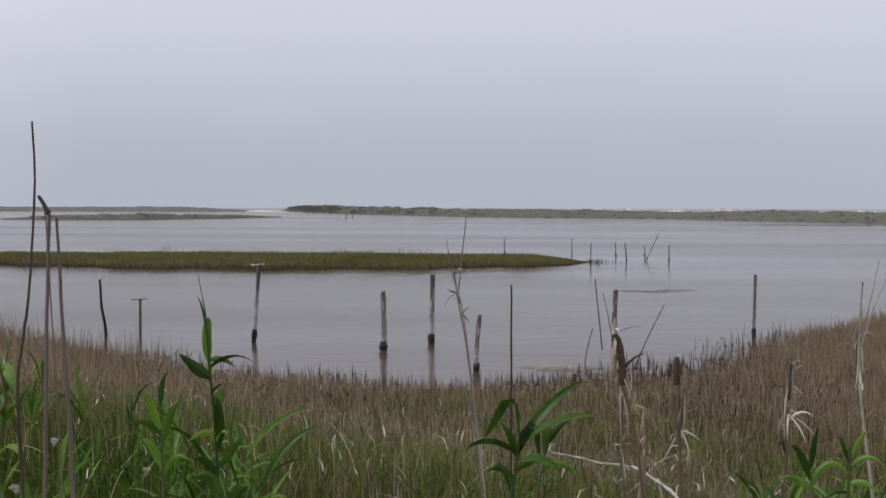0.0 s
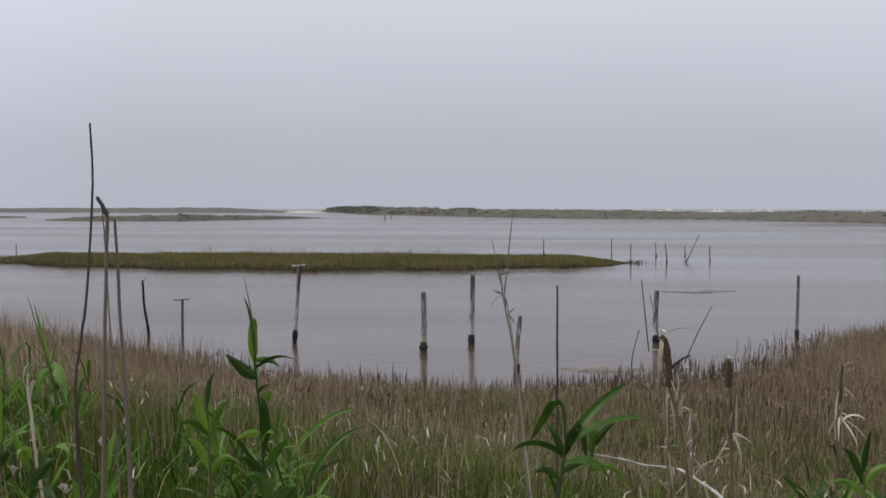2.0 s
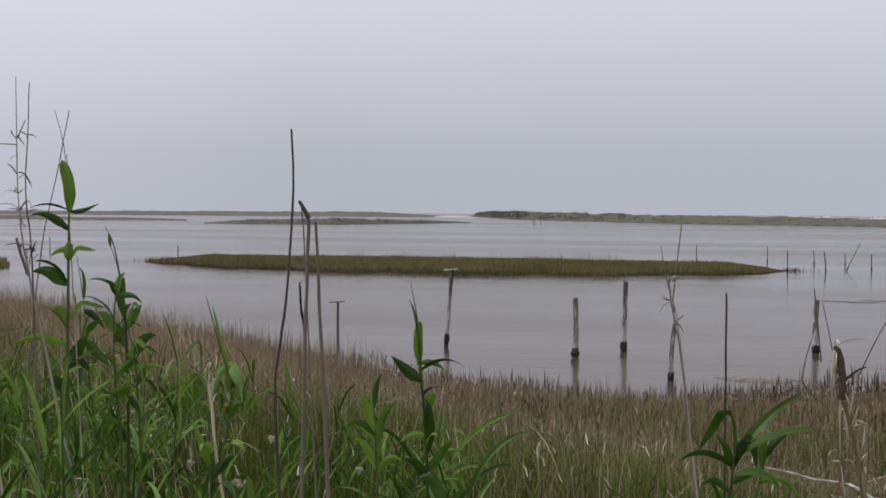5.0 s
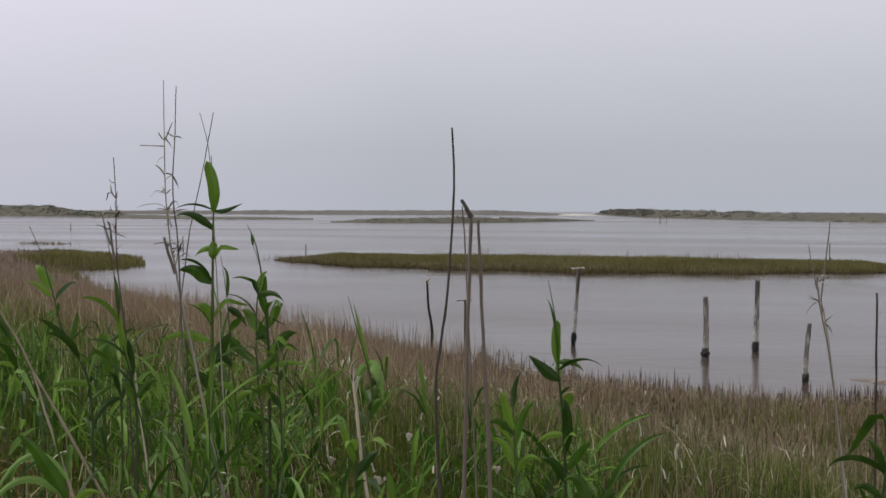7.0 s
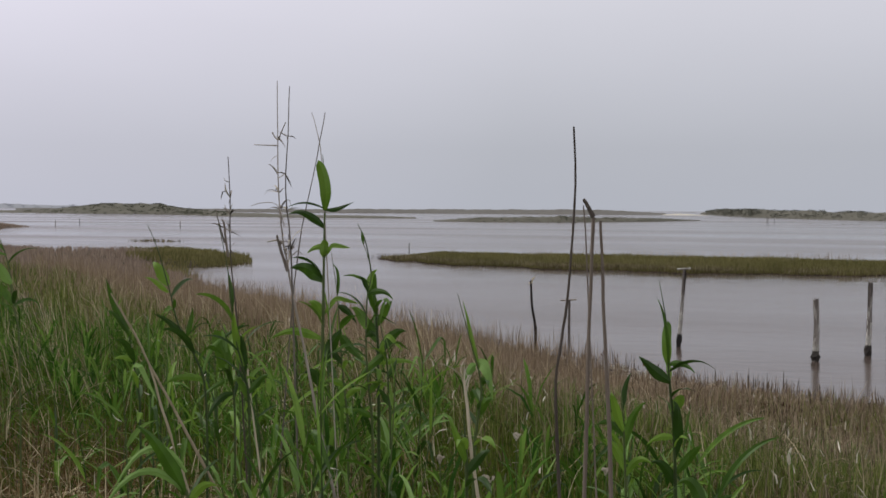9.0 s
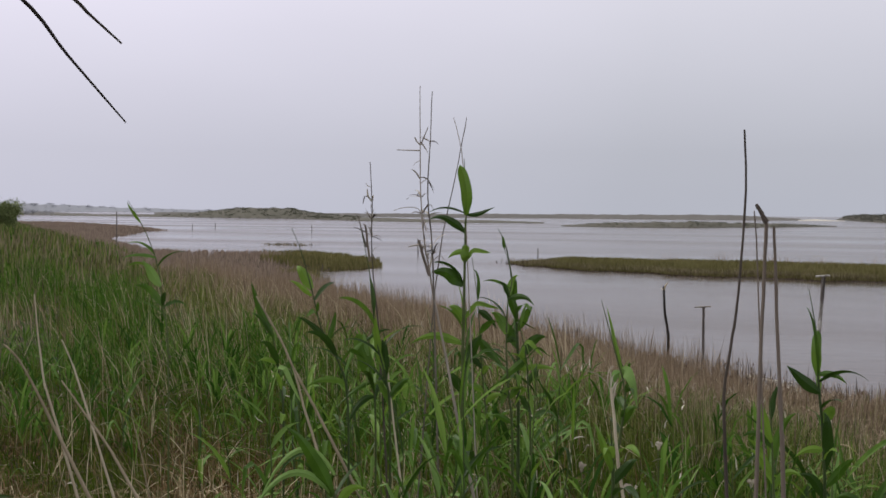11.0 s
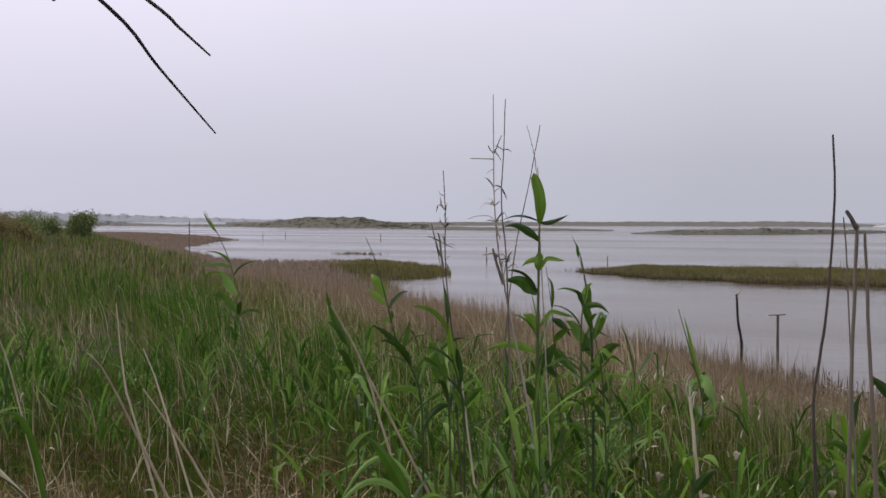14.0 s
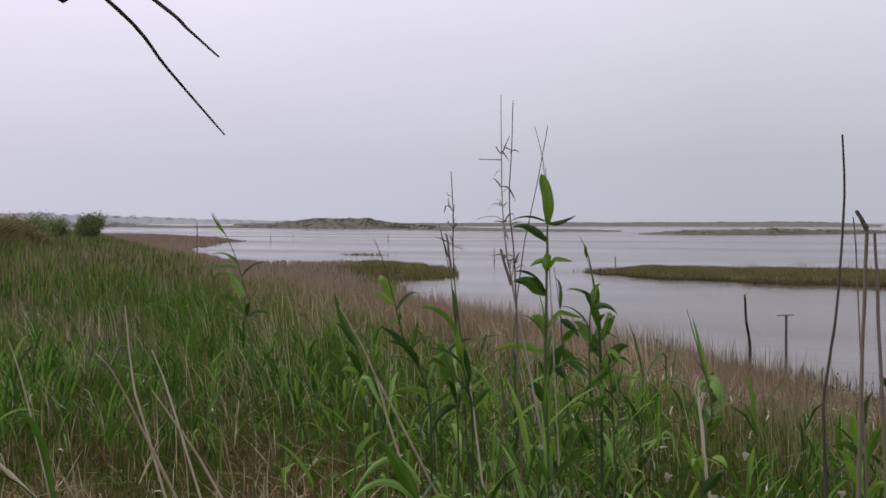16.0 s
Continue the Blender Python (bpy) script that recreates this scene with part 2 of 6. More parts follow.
def water_material():
    m = bpy.data.materials.new("lagoon_water")
    m.use_nodes = True
    t = m.node_tree
    b = t.nodes["Principled BSDF"]
    b.inputs["Base Color"].default_value = (0.080, 0.060, 0.052, 1)
    b.inputs["IOR"].default_value = 1.333
    b.inputs["Specular IOR Level"].default_value = 0.17
    co = t.nodes.new("ShaderNodeTexCoord")
    # wind patches and long slicks decide how rough the ripples are
    wind = None
    for size, turn, wide in (((0.018, 0.05, 1), -12, 5), ((0.006, 0.045, 1), 4, 2)):
        mp = t.nodes.new("ShaderNodeMapping")
        mp.inputs["Scale"].default_value, mp.inputs["Rotation"].default_value = size, (0, 0, radians(turn))
        t.links.new(co.outputs["Object"], mp.inputs[0])
        patch = t.nodes.new("ShaderNodeTexNoise")
        patch.inputs["Scale"].default_value, patch.inputs["Detail"].default_value = 1.0, wide
        t.links.new(mp.outputs[0], patch.inputs["Vector"])
        if wind:
            both = t.nodes.new("ShaderNodeMath")
            both.operation = "ADD"
            t.links.new(wind.outputs[0], both.inputs[0])
            t.links.new(patch.outputs[0], both.inputs[1])
            patch = both
        wind = patch

    def by_wind(low, high):
        pr = t.nodes.new("ShaderNodeMapRange")
        pr.inputs["From Min"].default_value, pr.inputs["From Max"].default_value = 0.82, 1.18
        pr.inputs["To Min"].default_value, pr.inputs["To Max"].default_value = low, high
        t.links.new(wind.outputs[0], pr.inputs["Value"])
        return pr.outputs["Result"]

    t.links.new(by_wind(0.07, 0.24), b.inputs["Roughness"])
    bp_last = None
    for scale, size, low, high in ((0.16, 0.5, 0.05, 0.13), (0.8, 0.14, 0.06, 0.28), (4.0, 0.03, 0.1, 0.28)):
        mm = t.nodes.new("ShaderNodeMapping")
        mm.inputs["Scale"].default_value, mm.inputs["Rotation"].default_value = (0.75, 1.25, 1), (0, 0, radians(-25))
        t.links.new(co.outputs["Object"], mm.inputs[0])
        n = t.nodes.new("ShaderNodeTexNoise")
        n.inputs["Scale"].default_value, n.inputs["Detail"].default_value = scale, 4
        t.links.new(mm.outputs[0], n.inputs["Vector"])
        bp = t.nodes.new("ShaderNodeBump")
        bp.inputs["Distance"].default_value = size
        t.links.new(by_wind(low, high), bp.inputs["Strength"])
        t.links.new(n.outputs[0], bp.inputs["Height"])
        if bp_last:
            t.links.new(bp_last.outputs[0], bp.inputs["Normal"])
        bp_last = bp
    t.links.new(bp_last.outputs[0], b.inputs["Normal"])
    return m


M_WATER = water_material()


# ---- builders ----
def part(name, bm, mat, parent=None, label="", smooth=False):
    me = bpy.data.meshes.new(name)
    bm.to_mesh(me)
    bm.free()
    if smooth:
        me.polygons.foreach_set("use_smooth", [True] * len(me.polygons))
    me.materials.append(mat)
    ob = new(name, me)
    ob.parent = parent
    if label:
        tagged(ob, label)
    return ob


def root(name, place, label, category, group=""):
    ob = new(name)
    ob.location = place
    ob.empty_display_size = 0.1
    bpy.context.view_layer.update()
    return tagged(ob, label, category, group)


def soup(name, verts, tris, mat, smooth=False):
    """One mesh from numpy arrays of places and triangles."""
    me = bpy.data.meshes.new(name)
    me.vertices.add(len(verts))
    me.vertices.foreach_set("co", np.asarray(verts, dtype=np.float32).ravel())
    me.loops.add(3 * len(tris))
    me.loops.foreach_set("vertex_index", np.asarray(tris, dtype=np.int32).ravel())
    me.polygons.add(len(tris))
    me.polygons.foreach_set("loop_start", np.arange(0, 3 * len(tris), 3, dtype=np.int32))
    me.update(calc_edges=True)
    if smooth:
        me.polygons.foreach_set("use_smooth", np.ones(len(tris), dtype=bool))
    me.materials.append(mat)
    return new(name, me)


def tube(bm, pts, radii, sides=7, rough=0.0):
    """A tapering, slightly uneven stalk through the points."""
    rings = []
    pts = [Vector(p) for p in pts]
    for i, p in enumerate(pts):
        way = (pts[min(i + 1, len(pts) - 1)] - pts[max(i - 1, 0)]).normalized()
        a = way.orthogonal().normalized() if abs(way.z) < 0.5 else way.cross(Vector((0, 1, 0))).normalized()
        b = way.cross(a)
        ring = []
        for k in range(sides):
            w = 2 * math.pi * k / sides
            r = radii[i] * (1 + rough * random.uniform(-1, 1))
            ring.append(bm.verts.new(p + (a * math.cos(w) + b * math.sin(w)) * r))
        rings.append(ring)
    for lo, hi in zip(rings, rings[1:]):
        for k in range(sides):
            bm.faces.new((lo[k], lo[(k + 1) % sides], hi[(k + 1) % sides], hi[k]))
    bm.faces.new(rings[0][::-1])
    bm.faces.new(rings[-1])
    return bm


def smooth_line(pts, per=4):
    """Points along a smooth line through the given ones."""
    pts = [Vector(p) for p in pts]
    out = []
    for i in range(len(pts) - 1):
        p0, p1, p2, p3 = pts[max(i - 1, 0)], pts[i], pts[i + 1], pts[min(i + 2, len(pts) - 1)]
        for k in range(per):
            u = k / per
            out.append(0.5 * (2 * p1 + (p2 - p0) * u + (2 * p0 - 5 * p1 + 4 * p2 - p3) * u * u + (3 * p1 - p0 - 3 * p2 + p3) * u ** 3))
    return out + [pts[-1]]


def leaf(bm, foot, tip, width, arch, side, steps=10):
    """A folded blade that widens from its sheath, arches, wavers and comes to a drooping point; side: the way across its face."""
    foot, tip = Vector(foot), Vector(tip)
    along = tip - foot
    g = random.Random(int((foot.x * 7 + foot.z * 13 + tip.x * 17) * 1e4))
    toward = Vector((side.y, -side.x, 0.0))
    flat = along.cross(toward + Vector((0, 0, 0.35))).normalized()
    mid = foot + along * 0.5 + Vector((0, 0, 1)) * along.length * arch * 0.6 + flat * along.length * g.uniform(-0.14, 0.14) + toward * along.length * g.uniform(-0.1, 0.25)
    turn = g.uniform(-0.9, 0.9)
    sag = along.length * g.uniform(0.05, 0.3) if width > 0 else 0.0
    rows = []
    for i in range(steps + 1):
        u = i / steps
        p = foot * (1 - u) ** 2 + mid * 2 * u * (1 - u) + tip * u * u - Vector((0, 0, sag * u ** 3))
        way = ((mid - foot) * (1 - u) + (tip - mid) * u).normalized()
        across = way.cross(toward + Vector((0, 0, 0.35)))
        across = across.normalized() if across.length > 1e-4 else flat
        fold = way.cross(across).normalized()
        a = turn * (u - 0.35)
        across, fold = across * math.cos(a) + fold * math.sin(a), fold * math.cos(a) - across * math.sin(a)
        w = abs(width) * 0.5 * min(1.0, 0.35 + 2.6 * u) * (max(0.0, 1 - u ** 7) ** 0.6 if width < 0 else max(0.0, 1 - u ** 1.9) ** 0.9)
        wave = fold * (0.15 * width * math.sin(6 * u + foot.x * 40))
        rows.append((bm.verts.new(p - across * w + fold * w * 0.4 + wave), bm.verts.new(p + wave), bm.verts.new(p + across * w + fold * w * 0.4 + wave)))
    for a, b in zip(rows, rows[1:]):
        bm.faces.new((a[0], a[1], b[1], b[0]))
        bm.faces.new((a[1], a[2], b[2], b[1]))


# ---- lie of the land ----
SHORE = np.array([(60, 62), (30, 46), (16, 34), (9.8, 27.2), (8.2, 25.6), (6.7, 23.6), (5.6, 22.0), (4.6, 20.0), (3.2, 18.6), (1.7, 17.1), (0.1, 16.6), (-1.2, 16.8),
                  (-2.3, 17.6), (-3.2, 18.3), (-4.4, 19.6), (-5.8, 21.3), (-7.2, 22.5), (-9.6, 25.0), (-12, 27), (-15, 29.5), (-18, 32.5), (-22, 37), (-26.4, 42.4), (-29.4, 46.0),
                  (-28.2, 47.2), (-27.6, 49.0), (-29.0, 53), (-32.5, 58.5), (-36.6, 60.4), (-38.2, 57.9), (-41.3, 56.4), (-44.6, 57.6), (-49.1, 61.0), (-58.8, 70.5), (-73, 84.5), (-83, 96.5), (-91.7, 110.5), (-99, 120.5), (-103.5, 131), (-114, 141), (-140, 162), (-190, 200), (-420, 390), (-900, 300), (-900, -900), (900, -900), (900, 300)], dtype=float)


def shore_depth(x, y):
    """Metres inland of the water's edge (below zero out in the water)."""
    p = np.stack([x, y], -1)
    best = np.full(x.shape, 1e9)
    inside = np.zeros(x.shape, dtype=bool)
    for a, b in zip(SHORE, np.roll(SHORE, -1, axis=0)):
        d = b - a
        u = np.clip(((p - a) @ d) / (d @ d), 0, 1)
        best = np.minimum(best, np.hypot(p[..., 0] - a[0] - u * d[0], p[..., 1] - a[1] - u * d[1]))
        cross = (a[1] > y) != (b[1] > y)
        inside ^= cross & (x < (b[0] - a[0]) * (y - a[1]) / np.where(b[1] == a[1], 1e-9, b[1] - a[1]) + a[0])
    wob = 0.35 * np.sin(x * 1.3 + 0.7 * y) * np.sin(y * 0.9 - 0.5 * x) + 0.2 * np.sin(x * 3.1 + 1) * np.sin(y * 2.7)
    return np.where(inside, best, -best) + wob


def seaward(x, y):
    """Metres from the crest of the bank on which the viewer stands, towards the water."""
    return 0.682 * x + 0.731 * y


def clumpy(x, y, size, seed):
    """A soft pattern between 0 and 1."""
    q = seed * 1.7
    s = np.sin(x / size + q) * np.sin(y / size * 1.3 + 2 * q) + 0.6 * np.sin(x / size * 2.3 + y / size * 1.7 + q) + 0.4 * np.sin(y / size * 4.1 - x / size * 3.3 + 3 * q)
    return np.clip(0.5 + 0.35 * s, 0, 1)


def land(x, y):
    d = shore_depth(x, y)
    flat = np.where(d > 0, 0.34 * (1 - np.exp(-np.maximum(d, 0) / 1.8)), np.maximum(d * 0.12, -0.7))
    s = np.clip((8.6 - seaward(x, y)) / 4.4, 0, 1)
    bank = s * s * (3 - 2 * s) * 0.68
    flat = flat - 0.2 * clumpy(x, y, 0.55, 51) * np.exp(-((d - 0.7) / 0.9) ** 2)
    return flat + bank * np.clip(d / 3, 0, 1) + np.where(d > 0.5, 0.04 * np.sin(2.1 * x) * np.sin(1.7 * y + 1), 0)


def land_at(x, y):
    return float(land(np.array([x]), np.array([y]))[0])


rad = np.concatenate([[0.0], np.geomspace(0.6, 4700, 260)])
ang = np.linspace(0, 2 * np.pi, 541)[:-1]
gx, gy = rad[:, None] * np.cos(ang), rad[:, None] * np.sin(ang)
gz = land(gx, gy)
nr, na = gx.shape
idx = np.arange(nr * na).reshape(nr, na)
a0, a1, b0, b1 = idx[:-1], np.roll(idx[:-1], -1, 1), idx[1:], np.roll(idx[1:], -1, 1)
tris = np.concatenate([np.stack([a0, b0, b1], -1).reshape(-1, 3), np.stack([a0, b1, a1], -1).reshape(-1, 3)])
ground = soup("ground", np.stack([gx, gy, gz], -1).reshape(-1, 3), tris, M_SOIL, True)
tagged(ground, "dark muddy marsh soil under reeds and grass", "ground", kind="structure")

bm = bmesh.new()
bmesh.ops.create_circle(bm, cap_ends=True, segments=96, radius=4700)
water = part("water", bm, M_WATER)
tagged(water, "calm grey lagoon water under an overcast sky", "water", kind="structure")


# ---- blades of grass, reed and rush ----
rng = np.random.default_rng(7)


def blades(name, x, y, z, tall, wide, lean, mat, label, category, bend=0.25, flat=0.3, wind=0.0):
    """Tapered, leaning, bent blades, one at each place; wind: how far each tussock leans one way, mostly to the west."""
    n = len(x)
    turn = rng.uniform(0, 2 * np.pi, n)
    if wind:
        way = np.pi + 1.5 * np.sin(x / 0.45 + 1.3 * np.sin(y / 0.6)) * np.sin(y / 0.5 + 0.7 * x) + rng.normal(0, 0.8, n)
        turn = np.where(rng.random(n) < wind, way, turn)
    out = lean * np.abs(rng.normal(0, 1, n))
    ux, uy = np.cos(turn), np.sin(turn)
    face = rng.uniform(0, np.pi, n)
    wx, wy = np.cos(face) * wide / 2, np.sin(face) * wide / 2
    foot = np.stack([x, y, z - 0.03], -1)
    mid = foot + np.stack([ux * out * tall * 0.4, uy * out * tall * 0.4, tall * 0.55 * (1 - 0.6 * (flat - 0.3) * np.minimum(out, 1.5))], -1)
    tip = foot + np.stack([ux * out * tall * (1 + bend), uy * out * tall * (1 + bend), tall * (1 - flat * np.minimum(out, 1))], -1)
    w = np.stack([wx, wy, np.zeros(n)], -1)
    v = np.stack([foot - w, foot + w, mid - w * 0.85, mid + w * 0.85, tip], 1).reshape(-1, 3)
    k = np.arange(n)[:, None] * 5
    t = np.concatenate([k + [0, 1, 3], k + [0, 3, 2], k + [2, 3, 4]])
    return tagged(soup(name, v, t, mat), label, category, kind="stuff")


def scatter(n, near, far, left, right, power=2.0):
    """Places in a sector round the viewer; power 2 spreads evenly over the ground, 1 thickens towards the viewer."""
    r = (near ** power + (far ** power - near ** power) * rng.random(n)) ** (1 / power)
    a = np.radians(rng.uniform(left, right, n))
    return r * np.sin(a), r * np.cos(a)


# brown rush marsh
x, y = scatter(540000, 5.2, 34, -52, 24, 1.3)
d, s = shore_depth(x, y), seaward(x, y)
tuft = clumpy(x, y, 0.22, 3) * 0.6 + clumpy(x, y, 0.75, 13) * 0.4
keep = (d > -0.6) & (rng.random(len(x)) < np.clip((s - 2.5 - 0.9 * clumpy(x, y, 1.3, 21) + 0.25 * np.clip(x, 0, 4)) / 1.8, 0.0, 1)) & (rng.random(len(x)) < 0.25 + 0.95 * tuft) & (rng.random(len(x)) < np.clip(0.1 + (d + 0.3) / 3.2, 0, 1))
x, y, d, s = x[keep], y[keep], d[keep], s[keep]
z = np.maximum(land(x, y), -0.12)
r = np.hypot(x, y)
tall = (0.13 + 0.16 * clumpy(x, y, 1.9, 5) + 0.15 * clumpy(x, y, 0.28, 2)) * rng.uniform(0.45, 1.45, len(x)) * np.clip(0.45 + 0.2 * d, 0.4, 1.05)
tall += np.clip((x - 4) / 4, 0, 1) * 0.2
limit = 4.4 + 5.6 * np.clip((x + 4) / 5, 0, 1)
olive = rng.random(len(x)) < np.clip((limit + 3.0 - s) / 4.2, 0.05, 0.95) * (0.5 + 0.9 * clumpy(x, y, 0.6, 31))
wide = 0.003 + 0.00036 * r
# the paler, more even rush tone takes over with distance and past x = 3
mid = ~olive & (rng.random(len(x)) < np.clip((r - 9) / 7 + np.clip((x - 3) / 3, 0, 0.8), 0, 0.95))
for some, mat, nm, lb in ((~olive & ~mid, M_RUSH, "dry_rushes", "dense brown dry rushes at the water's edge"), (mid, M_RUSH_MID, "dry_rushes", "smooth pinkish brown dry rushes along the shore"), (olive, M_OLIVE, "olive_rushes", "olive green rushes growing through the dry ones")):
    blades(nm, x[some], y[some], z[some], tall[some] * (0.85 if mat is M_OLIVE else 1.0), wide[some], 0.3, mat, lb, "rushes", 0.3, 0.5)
# stray taller stalks, stubs of reedmace and bleached scraps that break the line of the marsh
x, y = scatter(9000, 6.0, 30, -48, 24, 1.3)
d, s = shore_depth(x, y), seaward(x, y)
keep = (d > 1.2) & (s > 4.5)
x, y = x[keep], y[keep]
blades("stray_stalks", x, y, np.maximum(land(x, y), -0.12), rng.uniform(0.28, 0.55, len(x)), 0.003 + 0.0002 * np.hypot(x, y), 0.14, M_RUSH, "thin pale stalks standing above the rushes", "stalks")
# a thin haze of taller stalks over the rushes, high to the sides and low where the bank is trodden down to the water
x, y = scatter(90000, 7.0, 34, -50, 24, 1.35)
d, s = shore_depth(x, y), seaward(x, y)
side = np.clip((-x - 1.6) / 2.4, 0, 1) + np.clip((x - 2.8) / 2.4, 0, 1)
keep = (d > 0.2) & (s > 5.0) & (rng.random(len(x)) < (0.12 + 0.88 * side) * (0.35 + 0.65 * clumpy(x, y, 0.9, 23))) & (rng.random(len(x)) < np.clip(0.15 + d / 2.5, 0, 1))
x, y, side = x[keep], y[keep], side[keep]
blades("tall_rushes", x, y, land(x, y), (0.26 + np.where(x < 0, 0.42, 0.28) * side) * rng.uniform(0.55, 1.2, len(x)), 0.002 + 0.00023 * np.hypot(x, y), 0.1, M_RUSH_MID, "thin pinkish brown rush stalks rising over the marsh", "rushes", 0.3)
x, y = scatter(42000, 5.0, 24, -48, 24, 1.3)
d, s = shore_depth(x, y), seaward(x, y)
keep = (d > 0.2) & (s > 5.6)
x, y = x[keep], y[keep]
blades("fallen_straw", x, y, land(x, y) + rng.uniform(0.06, 0.22, len(x)), rng.uniform(0.08, 0.22, len(x)), 0.004 + 0.0004 * np.hypot(x, y), 1.6, M_RUSH, "broken straw lying across the rushes", "straw", 0.2, 0.95)
x, y = scatter(9000, 11.0, 30, -45, 24, 1.3)
d = shore_depth(x, y)
keep = (d > -1.3) & (d < 2.0) & (rng.random(len(x)) < np.clip((x + 6) / 6, 0.05, 1)) & (rng.random(len(x)) < 0.9 * clumpy(x, y, 0.6, 41) ** 2)
x, y = x[keep], y[keep]
tall = rng.uniform(0.2, 0.45, len(x))
z = np.maximum(land(x, y), -0.12)
blades("reedmace_stubs", x, y, z, tall, 0.014, 0.05, M_RUSH_DARK, "dark stubs of old reedmace at the water's edge", "reedmace")
# brown seed spikes on thin stalks, towards the water
x, y = scatter(9000, 7.5, 26, -24, 24, 1.3)
d, s = shore_depth(x, y), seaward(x, y)
keep = (d > -0.6) & (d < 6.5) & (s > 6.3) & (rng.random(len(x)) < 0.9 * clumpy(x, y, 0.9, 43) * np.clip(1.2 - d / 7, 0, 1))
x, y = x[keep], y[keep]
z, tall = np.maximum(land(x, y), -0.12), rng.uniform(0.16, 0.34, len(x))
blades("spike_rush_stalks", x, y, z, tall, 0.006, 0.0, M_RUSH, "thin brown stalks of spike rush", "rushes")
blades("spike_rush_heads", x, y, z + tall * 0.72, rng.uniform(0.04, 0.08, len(x)), 0.014 + 0.0003 * np.hypot(x, y), 0.25, M_RUSH_HEAD, "small dark red-brown seed spikes of rush", "rushes")
x, y = scatter(420, 5.0, 15, -45, 24, 1.3)
s = seaward(x, y)
keep = (s > 2.5) & (s < 9.5)
x, y = x[keep], y[keep]
blades("bleached_scraps", x, y, land(x, y) + 0.28, rng.uniform(0.05, 0.11, len(x)), 0.009, 0.6, M_BLEACH, "bleached scraps of dead leaf caught in the rushes", "dead leaves", 0.8)
# darker stubble at the foot of the marsh
x, y = scatter(60000, 8.0, 30, -50, 24, 1.3)
d, s = shore_depth(x, y), seaward(x, y)
keep = (d > -0.9) & (s > 6.5) & (rng.random(len(x)) < np.clip((x + 7) / 6, 0.12, 1) * np.clip((7 - x) / 4, 0.12, 1)) & (rng.random(len(x)) < np.where(d < 2.0, 0.85, 0.4) * (0.3 + 0.7 * clumpy(x, y, 0.45, 9)))
x, y = x[keep], y[keep]
z = np.maximum(land(x, y), -0.12)
blades("dark_stubble", x, y, z, rng.uniform(0.12, 0.42, len(x)), 0.006 + 0.0006 * np.hypot(x, y), 0.12, M_RUSH_DARK, "dark wet rush stubble along the muddy water's edge", "rushes")
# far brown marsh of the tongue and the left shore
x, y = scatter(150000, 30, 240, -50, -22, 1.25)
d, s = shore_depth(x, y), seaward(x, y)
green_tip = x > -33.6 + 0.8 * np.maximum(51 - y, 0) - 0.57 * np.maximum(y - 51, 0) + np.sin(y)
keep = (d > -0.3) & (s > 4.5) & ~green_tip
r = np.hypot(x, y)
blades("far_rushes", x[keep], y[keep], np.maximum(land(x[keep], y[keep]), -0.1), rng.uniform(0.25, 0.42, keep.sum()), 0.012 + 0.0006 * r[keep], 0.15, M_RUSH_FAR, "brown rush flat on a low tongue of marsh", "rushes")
x, y = scatter(60000, 46, 80, -42, -24, 1.6)
d = shore_depth(x, y)
keep = (d > -0.3) & (x > -33.8 + 0.8 * np.maximum(51 - y, 0) - 0.57 * np.maximum(y - 51, 0) + np.sin(y))
x, y = x[keep], y[keep]
blades("tongue_sedge", x, y, np.maximum(land(x, y), -0.1), rng.uniform(0.2, 0.42, len(x)), 0.035, 0.15, M_SEDGE, "olive green sedge on the tip of the tongue", "sedge")

# green reed bank: a dense low sward, taller fine blades above it
def trodden(x, y):
    """Where feet have flattened the growth to brown litter, close on the crest side (0 to 1)."""
    r, a = np.hypot(x, y), -np.degrees(np.arctan2(x, y))
    return np.clip((9.4 - r) / 1.4, 0, 1) * np.clip((r - 6.0) / 0.4, 0, 1) * np.clip((a - 36) / 3, 0, 1) * np.clip((60 - a) / 3, 0, 1) * np.clip(2.6 * clumpy(x, y, 0.5, 83) - 1.0, 0, 1)


def green_share(x, y):
    """How much of the growth is green, from the bank's crest towards the marsh."""
    edge = 4.7 - 0.75 * np.clip((x + 5) / 2, 0, 1) + 0.35 * np.clip((x + 2) / 2, 0, 1) + 1.3 * np.clip((x - 0.9) / 1.0, 0, 1) + 1.5 * (clumpy(x, y, 1.1, 4) - 0.5) - 0.9 * np.clip((np.hypot(x, y) - 11) / 8, 0, 1)
    return np.clip((edge - seaward(x, y)) / 1.3, 0, 1) * np.clip(1.0 - 0.45 * np.clip((x + 1.7) / 0.9, 0, 1) * np.clip((2.2 - x) / 0.8, 0, 1), 0.5, 1) * (1 - 0.8 * trodden(x, y))


x, y = scatter(230000, 4.6, 28, -56, 25, 1.1)
keep = (rng.random(len(x)) < green_share(x, y)) & (seaward(x, y) > -3) & (rng.random(len(x)) < 0.45 + 0.55 * clumpy(x, y, 0.4, 6))
x, y = x[keep], y[keep]
r = np.hypot(x, y)
near = np.clip((4.8 - seaward(x, y)) / 2.4, 0.1, 1) * np.clip((r - 4.0 - 4.5 * np.clip((-np.degrees(np.arctan2(x, y)) - 18) / 16, 0, 1)) / 4.0, 0, 1)
low = rng.random(len(x)) < 0.85 - 0.45 * near
hollow = np.clip(2.2 * clumpy(x, y, 1.0, 77) - 0.4, 0.3, 1.1)
